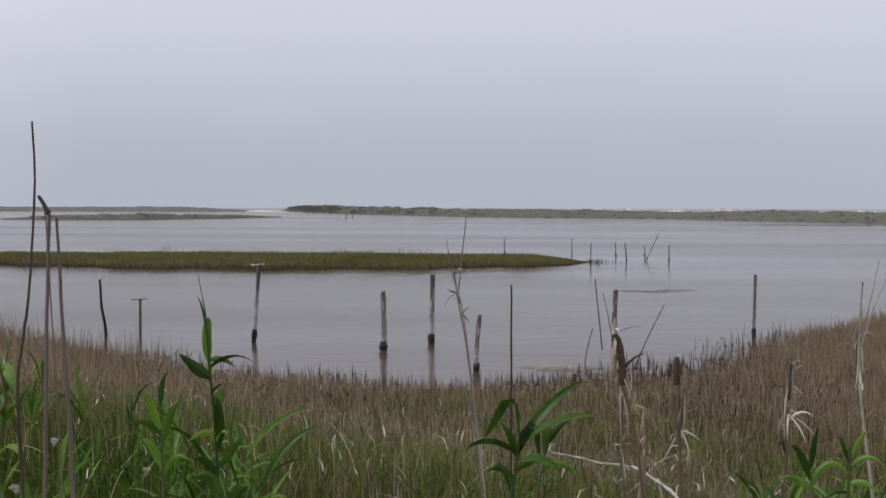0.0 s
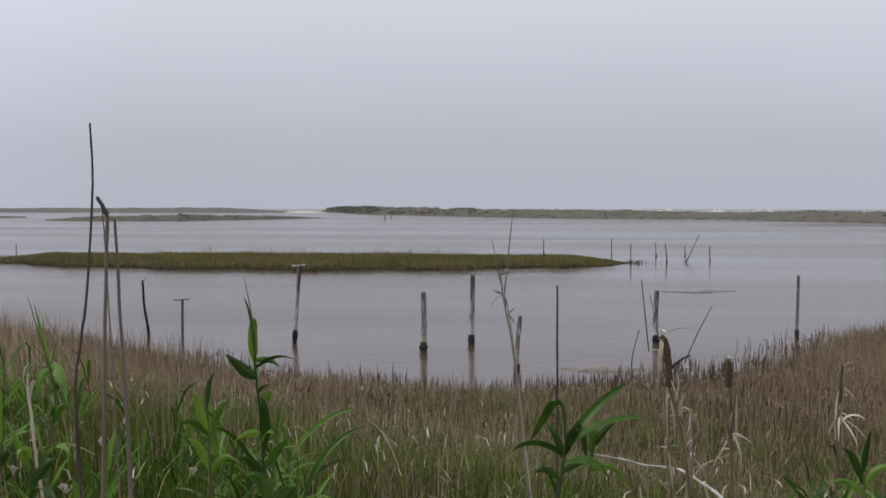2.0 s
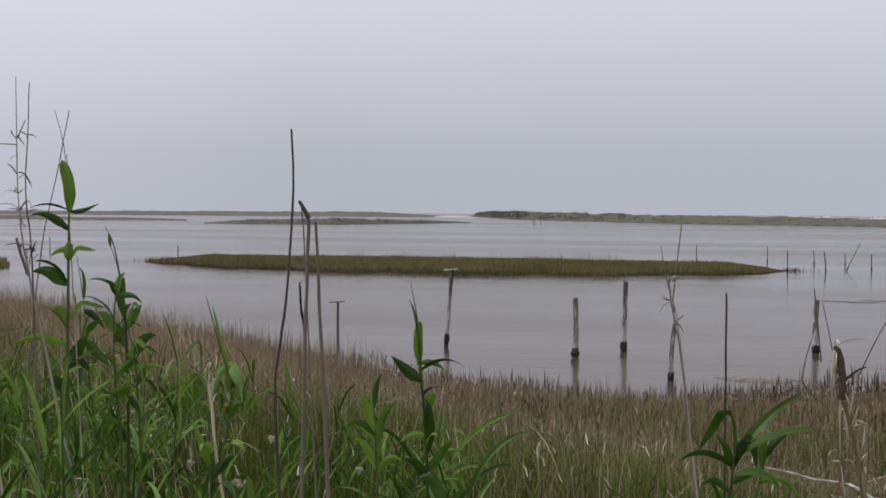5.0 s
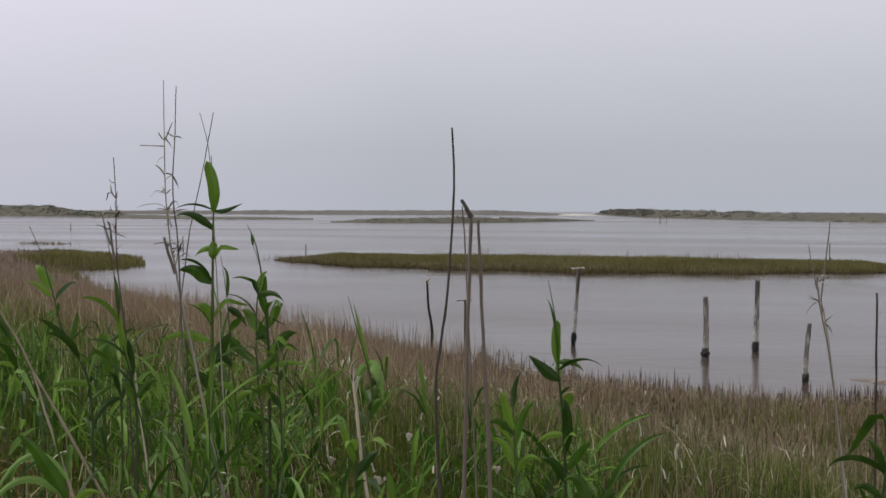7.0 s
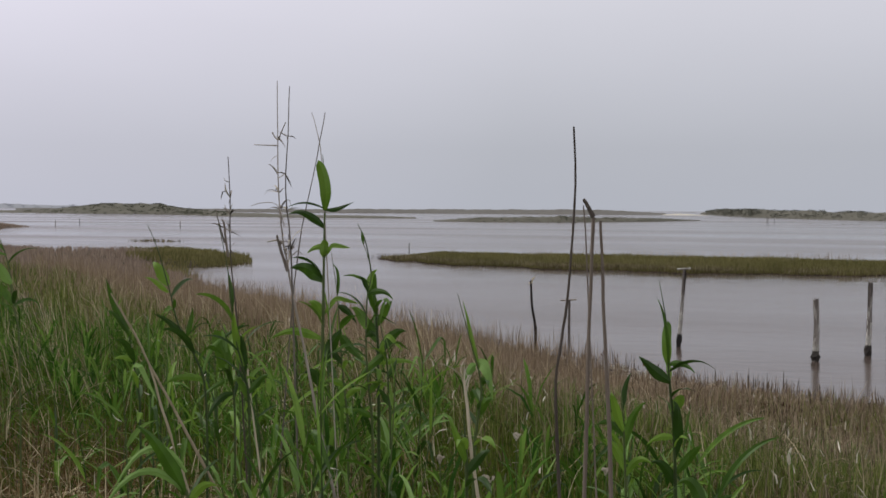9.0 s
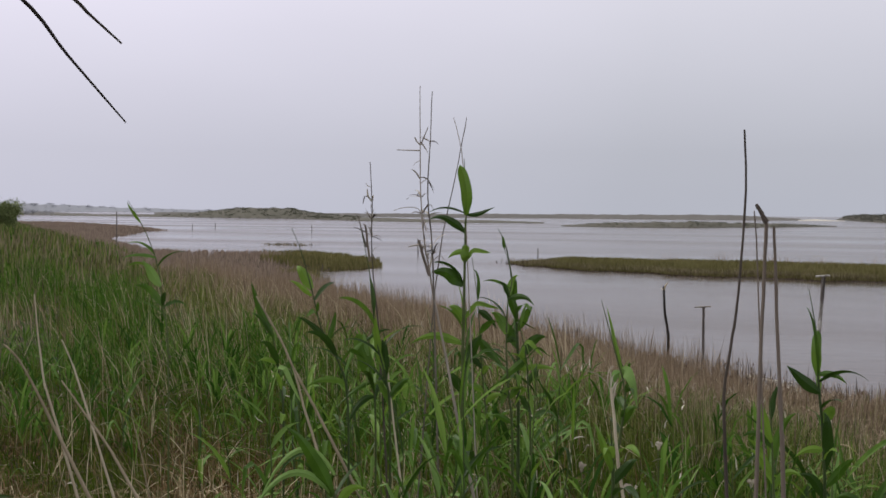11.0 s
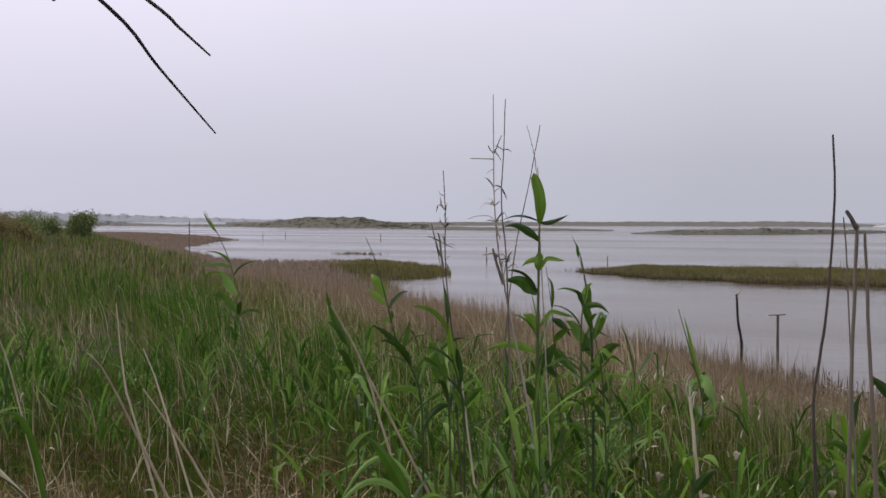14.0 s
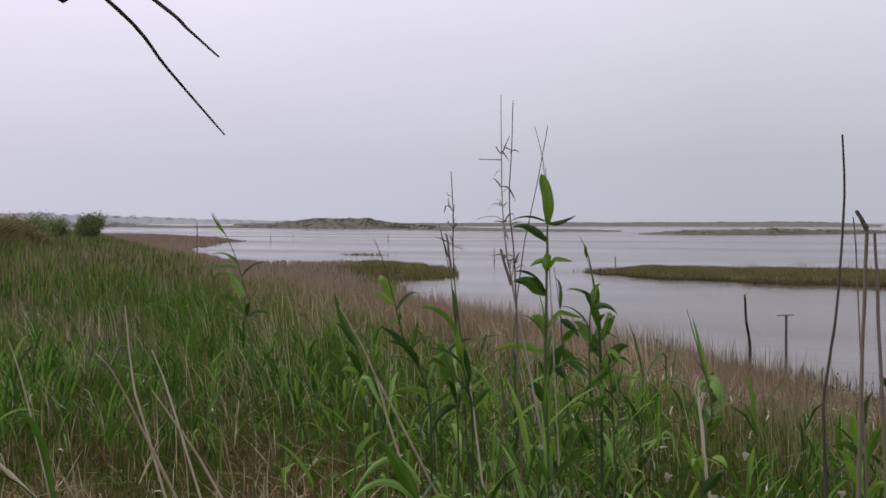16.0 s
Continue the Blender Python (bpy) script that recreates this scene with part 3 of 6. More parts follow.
tall = hollow * (0.08 + 0.18 * near + (0.07 + 0.25 * near) * clumpy(x, y, 0.8, 8)) * rng.uniform(0.5, 1.4, len(x))
for some, mat, nm, lb in ((low, M_GREEN_LOW, "low_grass", "dense dark green grass covering the bank"), (~low, M_GREEN, "bank_grass", "lush green reed grass on the bank")):
    blades(nm, x[some], y[some], land(x[some], y[some]), tall[some] * (0.8 if mat is M_GREEN_LOW else 1.15), (0.0032 + 0.00036 * r)[some], 0.5, mat, lb, "grass", 0.5, 0.4, 0.75)
x, y = scatter(80000, 24, 170, -52, -34, 1.2)
s, d = seaward(x, y), shore_depth(x, y)
keep = (s > -6) & (s < 3.2 + 1.0 * clumpy(x, y, 4, 4) + 2.6 * np.clip((np.hypot(x, y) - 26) / 18, 0, 1)) & (d > 0.5)
x, y = x[keep], y[keep]
brown = rng.random(len(x)) < 0.2 + 0.5 * clumpy(x, y, 2.6, 17)
ol = ~brown & (rng.random(len(x)) < 0.55)
for some, mat, nm, lb in ((~brown & ~ol, M_GREEN, "far_bank_grass", "green reeds running along the bank"), (ol, M_OLIVE, "far_bank_sedge", "olive reeds running along the bank"), (brown, M_TUFT, "far_bank_straw", "brown dry reeds mixed along the bank")):
    blades(nm, x[some], y[some], land(x[some], y[some]), rng.uniform(0.2, 0.66, some.sum()) * (0.55 + 0.6 * clumpy(x[some], y[some], 1.5, 27)) * np.clip(1.25 - 0.12 * seaward(x[some], y[some]), 0.5, 1.25) * np.clip(np.hypot(x[some], y[some]) / 34, 1, 1.6), 0.012 + 0.0006 * np.hypot(x[some], y[some]), 0.18, mat, lb, "grass")


def hollow_share(x, y):
    """How much tall straw is left in the trodden hollow beside the viewer's path (1 elsewhere)."""
    return 1 - 0.8 * np.clip((-np.degrees(np.arctan2(x, y)) - 29) / 4, 0, 1) * np.clip((9.6 + 3.5 * np.clip((-np.degrees(np.arctan2(x, y)) - 40) / 4, 0, 1) - np.hypot(x, y)) / 1.2, 0, 1)


# short matted turf close to the viewer
x, y = scatter(190000, 5.2, 14.0, -60, 24, 1.2)
keep = (seaward(x, y) < 4.3 + 1.4 * np.clip((x + 1) / 2.5, 0, 1)) & (rng.random(len(x)) < np.clip((14.0 - np.hypot(x, y)) / 4.0, 0, 1))
x, y = x[keep], y[keep]
rusty = rng.random(len(x)) < np.clip(1.5 * clumpy(x, y, 0.75, 12) - 0.3 - (np.hypot(x, y) - 6.2) / 2.2, 0.05 + 0.7 * trodden(x, y), 0.8)
for some, mat, nm, lb in ((~rusty, M_GREEN_LOW, "matted_turf", "short matted dark green turf on the bank"), (rusty, M_LITTER, "matted_turf", "short matted rust-brown dead turf on the bank")):
    blades(nm, x[some], y[some], land(x[some], y[some]), rng.uniform(0.06, 0.2, some.sum()), rng.uniform(0.005, 0.009, some.sum()), 0.8, mat, lb, "grass", 0.5, 0.5, 0.6)
# trodden turf where the viewer stands and behind
x, y = scatter(130000, 0.4, 11, -180, 180, 1.6)
keep = (np.hypot(x, y) < 5.3) | (np.abs(np.degrees(np.arctan2(x, y)) + 18) > 42)
x, y = x[keep], y[keep]
rusty = rng.random(len(x)) < np.clip(1.5 * clumpy(x, y, 0.75, 12) - 0.3, 0.1, 0.8)
for some, mat, nm, lb in ((~rusty, M_GREEN_LOW, "trodden_turf", "short trodden green turf round the viewpoint"), (rusty, M_LITTER, "trodden_turf", "short trodden rust-brown turf round the viewpoint")):
    blades(nm, x[some], y[some], land(x[some], y[some]), rng.uniform(0.06, 0.18, some.sum()), rng.uniform(0.01, 0.02, some.sum()), 0.9, mat, lb, "grass", 0.5, 0.5)
# grey-brown tufts of last year's growth among the green
x, y = scatter(42000, 8.0, 30, -56, -18, 1.25)
keep = (seaward(x, y) < 5.4) & (seaward(x, y) > -5) & (rng.random(len(x)) < 1.9 * clumpy(x, y, 0.85, 37) - 1.25)
x, y = x[keep], y[keep]
blades("old_tufts", x, y, land(x, y), rng.uniform(0.2, 0.45, len(x)), 0.0022 + 0.00028 * np.hypot(x, y), 0.45, M_TUFT, "grey-brown tufts of old grass among the green", "grass", 0.4, 0.4, 0.8)
# brown tufts along the crest
x, y = scatter(14000, 17, 60, -54, -40, 1.3)
keep = (seaward(x, y) < 1.2) & (seaward(x, y) > -7) & (rng.random(len(x)) < 1.3 * clumpy(x, y, 1.6, 71) - 0.45)
x, y = x[keep], y[keep]
blades("crest_straw", x, y, land(x, y), rng.uniform(0.35, 0.75, len(x)), 0.006 + 0.0005 * np.hypot(x, y), 0.3, M_TUFT, "olive brown dead tufts along the crest of the bank", "straw")
# straw among the green, flattened and upright
x, y = scatter(12000, 4.6, 26, -56, 24, 1.2)
s = seaward(x, y)
keep = (s < 8.5) & (s > -3) & (rng.random(len(x)) < (0.2 + 0.8 * clumpy(x, y, 0.6, 19)) * np.clip((np.hypot(x, y) - 5) / 8, 0.12, 1) * hollow_share(x, y) * np.where(np.degrees(np.arctan2(x, y)) < -38, 0.6, 1.0))
x, y = x[keep], y[keep]
blades("dead_straw", x, y, land(x, y), rng.uniform(0.15, 0.5, len(x)) * np.clip(np.hypot(x, y) / 8, 0.8, 1.5), 0.0022 + 0.0003 * np.hypot(x, y), 0.5, M_STRAW, "pale dead straw mixed into the bank grass", "straw", 0.3, 0.35, 0.8)
x, y = scatter(50000, 5.2, 11, -58, 24, 1.3)
r = np.hypot(x, y)
keep = (rng.random(len(x)) < np.clip(1.5 * clumpy(x, y, 0.7, 12) - 0.25 - (r - 6.0) / 2.4, 0.05 + 0.55 * trodden(x, y), 1)) & (seaward(x, y) < 6.5)
x, y = x[keep], y[keep]
blades("dry_litter", x, y, land(x, y), rng.uniform(0.10, 0.34, len(x)), 0.003 + 0.0004 * np.hypot(x, y), 1.5, M_LITTER, "matted red-brown dry grass litter on the ground", "grass", 0.5, 0.85)

# pale straw trampled flat at the viewer's side of the hollow
x, y = scatter(14000, 4.6, 9.0, -60, -24, 1.3)
keep = rng.random(len(x)) < np.clip((7.0 - np.hypot(x, y)) / 1.2, 0, 1) * (0.2 + 0.8 * clumpy(x, y, 0.4, 63)) + 0.22 * trodden(x, y)
x, y = x[keep], y[keep]
blades("trampled_straw", x, y, land(x, y) + rng.uniform(0.02, 0.14, len(x)), rng.uniform(0.12, 0.34, len(x)), rng.uniform(0.003, 0.006, len(x)), 1.7, M_STRAW, "pale trampled straw over dark turf", "straw", 0.3, 0.92)


def shoots(name, n, near, far, left, right, test, tall, label):
    """Leafy young reed shoots: a stalk each, with ribbon leaves that rise and arch away."""
    x, y = scatter(n, near, far, left, right, 1.2)
    keep = test(x, y)
    x, y = x[keep], y[keep]
    z = land(x, y)
    vs, ts, base = [], [], 0
    for px, py, pz in zip(x, y, z):
        h = rng.uniform(*tall)
        lx, ly = rng.normal(0, 0.10, 2)
        for k in range(rng.integers(5, 9)):
            u = rng.uniform(0.25, 1.0)
            foot = np.array([px + lx * h * u, py + ly * h * u, pz + h * u * 0.85])
            w = rng.uniform(0, 2 * np.pi)
            ln, wd = rng.uniform(0.14, 0.30), rng.uniform(0.010, 0.026)
            up = rng.uniform(0.8, 2.4)
            ln = ln / (0.5 + 0.5 * up)
            way = np.array([np.cos(w), np.sin(w), 0.0])
            across = np.array([-np.sin(w), np.cos(w), 0.0]) * wd / 2
            m1 = foot + way * ln * 0.35 + np.array([0, 0, ln * 0.45 * up])
            m2 = foot + way * ln * 0.7 + np.array([0, 0, ln * (0.75 * up - 0.15)])
            tip = foot + way * ln * 1.05 + np.array([0, 0, ln * (0.95 * up - 0.3)])
            vs += [foot - across * 0.5, foot + across * 0.5, m1 - across, m1 + across, m2 - across * 0.8, m2 + across * 0.8, tip]
            ts += [(base, base + 1, base + 3), (base, base + 3, base + 2), (base + 2, base + 3, base + 5), (base + 2, base + 5, base + 4), (base + 4, base + 5, base + 6)]
            base += 7
        top = np.array([px + lx * h, py + ly * h, pz + h])
        c = np.array([0.004, 0, 0])
        f0 = np.array([px, py, pz - 0.03])
        vs += [f0 - c, f0 + c, top]
        ts += [(base, base + 1, base + 2)]
        base += 3
    return tagged(soup(name, np.array(vs), np.array(ts), M_GREEN), label, "reeds", kind="stuff")


# rushes that lie bent and crossed among the upright ones
x, y = scatter(26000, 6.0, 13, -24, 24, 1.3)
s = seaward(x, y)
keep = (s > 4.6) & (s < 10.5) & (rng.random(len(x)) < 0.15 + 0.6 * clumpy(x, y, 0.4, 91))
x, y = x[keep], y[keep]
blades("bent_rushes", x, y, land(x, y) + rng.uniform(0.0, 0.16, len(x)), rng.uniform(0.16, 0.4, len(x)), 0.0022 + 0.0003 * np.hypot(x, y), 1.1, M_RUSH_MID, "bent and crossed dry rushes among upright ones", "rushes", 0.5, 0.6, 0.3)
# fine young green blades coming up through the rushes
x, y = scatter(21000, 5.0, 12, -16, 24, 1.3)
s = seaward(x, y)
keep = (s < 9.5) & (rng.random(len(x)) < np.clip((9.6 - s) / 4.0, 0, 1) * np.clip(1.7 * clumpy(x, y, 0.45, 57) - 0.45, 0.04, 1))
x, y = x[keep], y[keep]
blades("young_blades", x, y, land(x, y), rng.uniform(0.18, 0.42, len(x)), 0.0022 + 0.00035 * np.hypot(x, y), 0.25, M_GREEN, "fine young green blades among brown rushes", "grass", 0.4)
shoots("reed_shoots", 2200, 3.0, 14, -56, 24, lambda x, y: (rng.random(len(x)) < green_share(x, y)) & ((np.hypot(x, y) > 8) | (np.degrees(np.arctan2(x, y)) > -31)) & (rng.random(len(x)) < np.clip(1.5 * clumpy(x, y, 0.55, 15) - 0.35, 0, 1)), (0.18, 0.52), "leafy young green reed shoots crowding the bank")

def ribbons(name, x, y, z, length, wide, rise, droop, mat, label, category, steps=7, wind=0.0):
    """Long narrow leaves that leave their stalk at an angle and curl over as they go; wind: the share that bows to the west."""
    n = len(x)
    turn, tilt = rng.uniform(0, 2 * np.pi, n), rng.uniform(-1.1, 1.1, n)
    turn = np.where(rng.random(n) < wind, np.pi + rng.normal(0, 0.7, n), turn) if wind else turn
    ux, uy = np.cos(turn), np.sin(turn)
    p = np.stack([x, y, z], -1)
    vs = []
    for k in range(steps + 1):
        u = k / steps
        e = rise - droop * u ** 1.6
        way = np.stack([ux * np.cos(e), uy * np.cos(e), np.sin(e)], -1)
        flat = np.stack([-uy, ux, np.zeros(n)], -1)
        up = np.cross(way, flat)
        a = flat * np.cos(tilt)[:, None] + up * np.sin(tilt)[:, None]
        w = (wide / 2 * min(1.0, 0.35 + 2.2 * u) * max(0.02, 1 - u ** 3))[:, None]
        vs.append(np.stack([p - a * w, p + a * w], 1))
        p = p + way * (length / steps)[:, None]
    v = np.stack(vs, 1).reshape(-1, 3)
    base = (np.arange(n) * 2 * (steps + 1))[:, None]
    t = []
    for k in range(steps):
        t += [base + [2 * k, 2 * k + 1, 2 * k + 3], base + [2 * k, 2 * k + 3, 2 * k + 2]]
    return tagged(soup(name, v, np.concatenate(t), mat), label, category, kind="stuff")


def bank_places(n, near, far, left, right, size, seed, cut):
    x, y = scatter(n, near, far, left, right, 1.25)
    keep = ((np.hypot(x, y) > 7.0) | (np.degrees(np.arctan2(x, y)) > -35)) & (rng.random(n) < np.clip(green_share(x, y) * 1.2, 0, 1)) & (rng.random(n) < np.clip(1.6 * clumpy(x, y, size, seed) - cut, 0, 1))
    return x[keep], y[keep]


# the second set has the sheen of the sky in its pale colour
for n, mat, nm, lb, wide, hi in ((5200, M_GREEN, "arching_grass", "long arching green leaves over the bank", (0.005, 0.011), 0.36), (900, M_LEAF_PALE, "pale_grass_leaves", "pale leaves among grass with sky sheen put into their colour", (0.005, 0.010), 0.4)):
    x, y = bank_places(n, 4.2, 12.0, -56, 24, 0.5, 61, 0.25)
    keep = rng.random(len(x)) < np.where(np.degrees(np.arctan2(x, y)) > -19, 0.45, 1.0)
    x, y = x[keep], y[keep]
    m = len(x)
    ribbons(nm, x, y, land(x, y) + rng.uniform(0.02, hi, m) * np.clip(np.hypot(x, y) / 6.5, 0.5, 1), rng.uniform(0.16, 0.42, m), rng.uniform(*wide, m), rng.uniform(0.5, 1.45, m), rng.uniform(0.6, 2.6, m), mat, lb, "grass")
x, y = scatter(2400, 4.4, 13.0, -58, 24, 1.2)
keep = (seaward(x, y) < 7.5) & (rng.random(len(x)) < hollow_share(x, y) * np.where(np.degrees(np.arctan2(x, y)) > -16, 0.4, 1.0))
x, y = x[keep], y[keep]
m = len(x)
ribbons("arched_straw", x, y, land(x, y) + rng.uniform(0.0, 0.3, m), rng.uniform(0.15, 0.45, m), rng.uniform(0.002, 0.0045, m), rng.uniform(0.2, 1.5, m), rng.uniform(-0.4, 2.4, m), M_STRAW, "bent pale straws arching out of the grass", "straw")
# tussocks of thin bleached stalks, bowed by the wind, with hanging tips
cx, cy = scatter(130, 5.5, 16.0, -54, -17, 1.3)
keep = (seaward(cx, cy) < 5.6) & (seaward(cx, cy) > -2.5) & (rng.random(len(cx)) < hollow_share(cx, cy))
cx, cy = np.repeat(cx[keep], 16), np.repeat(cy[keep], 16)
m = len(cx)
x, y = cx + rng.normal(0, 0.11, m), cy + rng.normal(0, 0.11, m)
ribbons("straw_tussocks", x, y, land(x, y), rng.uniform(0.3, 0.78, m) * np.clip(np.hypot(x, y) / 9, 0.8, 1.2), 0.0022 + 0.0002 * np.hypot(x, y), rng.uniform(1.2, 1.55, m), rng.uniform(0.1, 1.1, m) ** 2 * 1.6, M_STRAW, "tussocks of bowed grey straw in the bank grass", "straw", 8, 0.85)
# bunches of broken straw left standing where the bank is trodden
cx, cy = scatter(60, 6.2, 9.4, -58, -37, 1.2)
keep = rng.random(len(cx)) < 0.25 + trodden(cx, cy)
cx, cy = np.repeat(cx[keep], 14), np.repeat(cy[keep], 14)
m = len(cx)
x, y = cx + rng.normal(0, 0.06, m), cy + rng.normal(0, 0.06, m)
ribbons("broken_straw", x, y, land(x, y), rng.uniform(0.12, 0.42, m), rng.uniform(0.003, 0.007, m), rng.uniform(0.7, 1.5, m), rng.uniform(0.0, 1.0, m) ** 2 * 2.4, M_STRAW, "broken pale straw standing in trodden litter", "straw", 6, 0.4)
x, y = scatter(60, 5.0, 9.0, -50, -31, 1.4)
blades("thin_dry_stalks", x, y, land(x, y), rng.uniform(0.35, 0.8, len(x)), 0.006, 0.22, M_STRAW, "thin upright dry stalks in the green grass", "stalks", 0.3)
x, y = scatter(240, 4.2, 10.0, -50, 24, 1.4)
keep = seaward(x, y) < 7.5
x, y = x[keep], y[keep]
m = len(x)
ribbons("curled_scraps", x, y, land(x, y) + rng.uniform(0.15, 0.42, m), rng.uniform(0.04, 0.12, m), rng.uniform(0.003, 0.008, m), rng.uniform(-0.9, 1.5, m), rng.uniform(-1.2, 2.6, m), M_BLEACH, "curled bleached scraps of dead leaf in the grass", "dead leaves")

# ---- marsh island ----
def island_edge(x):
    """Near and far edge of the island, as distances ahead."""
    u = np.clip((x + 24.6) / 31.6, 0, 1)
    shape = np.sin(np.pi * u) ** 0.55
    near = 60.5 - 8.2 * shape + 0.4 * np.sin(x * 1.1) + 0.25 * np.sin(x * 2.9 + 1) - 2.0 * u
    return near, 60.5 - 2.0 * u + 4.0 * shape


ix = np.linspace(-24.6, 7.0, 90)
near_e, far_e = island_edge(ix)
iv, it = [], []
for i, px in enumerate(ix):
    for k in range(7):
        u = k / 6
        iv.append((px, near_e[i] + (far_e[i] - near_e[i]) * u, -0.25 + 0.42 * math.sin(math.pi * u) ** 0.5 * min(1.0, 0.5 + (7.0 - px) / 5, 0.5 + (px + 24.6) / 6)))
for i in range(89):
    for k in range(6):
        q = i * 7 + k
        it += [(q, q + 7, q + 8), (q, q + 8, q + 1)]
island = soup("marsh_island", np.array(iv), np.array(it), M_SOIL, True)
tagged(island, "low muddy islet covered with olive sedge", "island", kind="structure")
x = rng.uniform(-24.6, 7.0, 80000)
ne, fe = island_edge(x)
y = ne - 0.15 + (fe - ne + 0.15) * rng.random(len(x)) ** 1.3
rim = np.minimum(y - ne, fe - y)
z = -0.05 + 0.15 * np.clip(rim / 1.5, 0, 1)
blades("island_sedge", x, y, z, (0.26 + 0.1 * clumpy(x, y, 1.3, 3)) * np.clip((7.1 - x) / 2.6, 0.3, 1) * np.clip((x + 24.7) / 3.2, 0.3, 1) * rng.uniform(0.6, 1.2, len(x)) * np.clip(0.85 + 0.3 * rim, 0.8, 1), 0.04, 0.12, M_SEDGE, "dense olive green sedge over the islet", "sedge")
x = rng.uniform(-24.4, 7.1, 9000)
ne, fe = island_edge(x)
y = ne + rng.uniform(-0.3, 0.0, len(x))
blades("island_fringe", x, y, np.full(len(x), -0.05), rng.uniform(0.06, 0.16, len(x)), 0.045, 0.15, M_RUSH_DARK, "dark wet fringe of stubble round the islet", "sedge")
x = np.concatenate([c + rng.normal(0, 1.1, 2300) for c in (-21.5, -18.6, -15.5, -13.7, -12.2, -11.1, -10.2, -8.6, -7.4, -6.4, -2.0, 1.5)])
ne, fe = island_edge(x)
blades("island_rushes", x, ne + (fe - ne) * rng.random(len(x)) ** 1.5, np.full(len(x), 0.0), rng.uniform(0.2, 0.4, len(x)), 0.03, 0.15, M_TUFT, "brown patches of dead rush in the islet's edge", "rushes")
x = np.concatenate([c + rng.normal(0, 0.4, 60) for c in (-14, -11.5, -10.4, -9.0, -6.9, -5.2, -3.6, -2.2, -1.2, -16.5)])
ne, fe = island_edge(x)
blades("island_tall_stalks", x, fe - rng.uniform(0.3, 3, len(x)), np.full(len(x), 0.1), rng.uniform(0.35, 0.75, len(x)), 0.014, 0.1, M_RUSH_MID, "tall dry stalks rising thinly from the islet", "stalks")


# sparse stubble trailing into the water off both ends
x = np.concatenate([7.0 + rng.exponential(0.45, 90), -24.6 - rng.exponential(0.4, 50)])
y = np.where(x > 0, 58.4, 60.4) + rng.normal(0, 0.6, len(x))
blades("island_end_stubble", x, y, np.full(len(x), -0.06), rng.uniform(0.1, 0.34, len(x)), 0.028, 0.1, M_RUSH_DARK, "sparse dark stubble standing in water off the islet", "stubble")


# ---- dunes and far shores ----
def ridge(name, line, heights, depth, mat, label, seed, lumps=0.5, steps=160):
    """A long low dune along a line of (x, y), its crest at the given heights."""
    line = np.array(line, dtype=float)
    seg = np.concatenate([[0], np.cumsum(np.hypot(*np.diff(line, axis=0).T))])
    u = np.linspace(0, seg[-1], steps)
    cx, cy = np.interp(u, seg, line[:, 0]), np.interp(u, seg, line[:, 1])
    ch = np.interp(u, seg, heights)
    g = np.random.default_rng(int(seed * 10))
    fine = np.convolve(g.normal(0, 1, steps + 6), np.ones(3) / 3, "same")[3:-3] * 0.16 + np.convolve(g.normal(0, 1, steps + 30), np.ones(15) / 15, "same")[15:-15] * 0.5
    ch = ch * (1 + lumps * fine)
    r = np.hypot(cx, cy)
    rough = g.normal(0, 0.5, (steps, 8))
    rough = 0.5 * (rough + np.roll(rough, 1, 0))
    vs, ts = [], []
    prof = [(0.0, -0.4), (0.03, 0.05), (0.12, 0.22), (0.25, 0.55), (0.4, 1.0), (0.6, 0.8), (0.8, 0.9), (1.0, -0.4)]
    for i in range(steps):
        for k, (v, h) in enumerate(prof):
            far = r[i] + depth * (v + 0.03 * math.sin(i * 1.7 + k * 2.1 + seed))
            hh = h * ch[i] * (1 + 0.3 * lumps * rough[i, k]) if h > 0.05 else (h if h < 0 else 0.12)
            vs.append((cx[i] / r[i] * far, cy[i] / r[i] * far, hh))
    m = len(prof)
    for i in range(steps - 1):
        for k in range(m - 1):
            q = i * m + k
            ts += [(q, q + m, q + m + 1), (q, q + m + 1, q + 1)]
    ob = soup(name, np.array(vs), np.array(ts), mat, True)
    return tagged(ob, label, "dune", kind="structure"), cx, cy, ch, r


def scrub(name, cx, cy, ch, depth, count, size, mat, label, seed, span=(0.0, 1.0), lift=0.5):
    """Low bushes along a ridge: clumps of many small leaf cards with an uneven outline."""
    g = np.random.default_rng(seed)
    n = len(cx)
    vs, ts, base = [], [], 0
    for _ in range(count):
        i = int(g.uniform(span[0], span[1]) * (n - 1))
        r = math.hypot(cx[i], cy[i])
        far = r + depth * g.uniform(0.1, 0.55)
        bx, by, bz = cx[i] / r * far, cy[i] / r * far, ch[i] * np.interp((far - r) / depth, (0.1, 0.25, 0.4, 0.6), (0.2, 0.55, 1.0, 0.85)) + 0.1 * size
        w = size * g.uniform(0.5, 1.3) * (0.35 + 0.65 * ch[i] / max(ch))
        for _ in range(150):
            o = g.normal(0, 1, 3)
            o = o / np.linalg.norm(o) * g.uniform(0.4, 1.0) * np.array([w * 1.4, w * 1.4, w * lift])
            c = np.array([bx, by, bz]) + o
            q = g.normal(0, w * 0.085, (3, 3))
            vs += [c + q[0], c + q[1], c + q[2]]
            ts.append((base, base + 1, base + 2))
            base += 3
    return tagged(soup(name, np.array(vs), np.array(ts), mat), label, "scrub", kind="stuff")


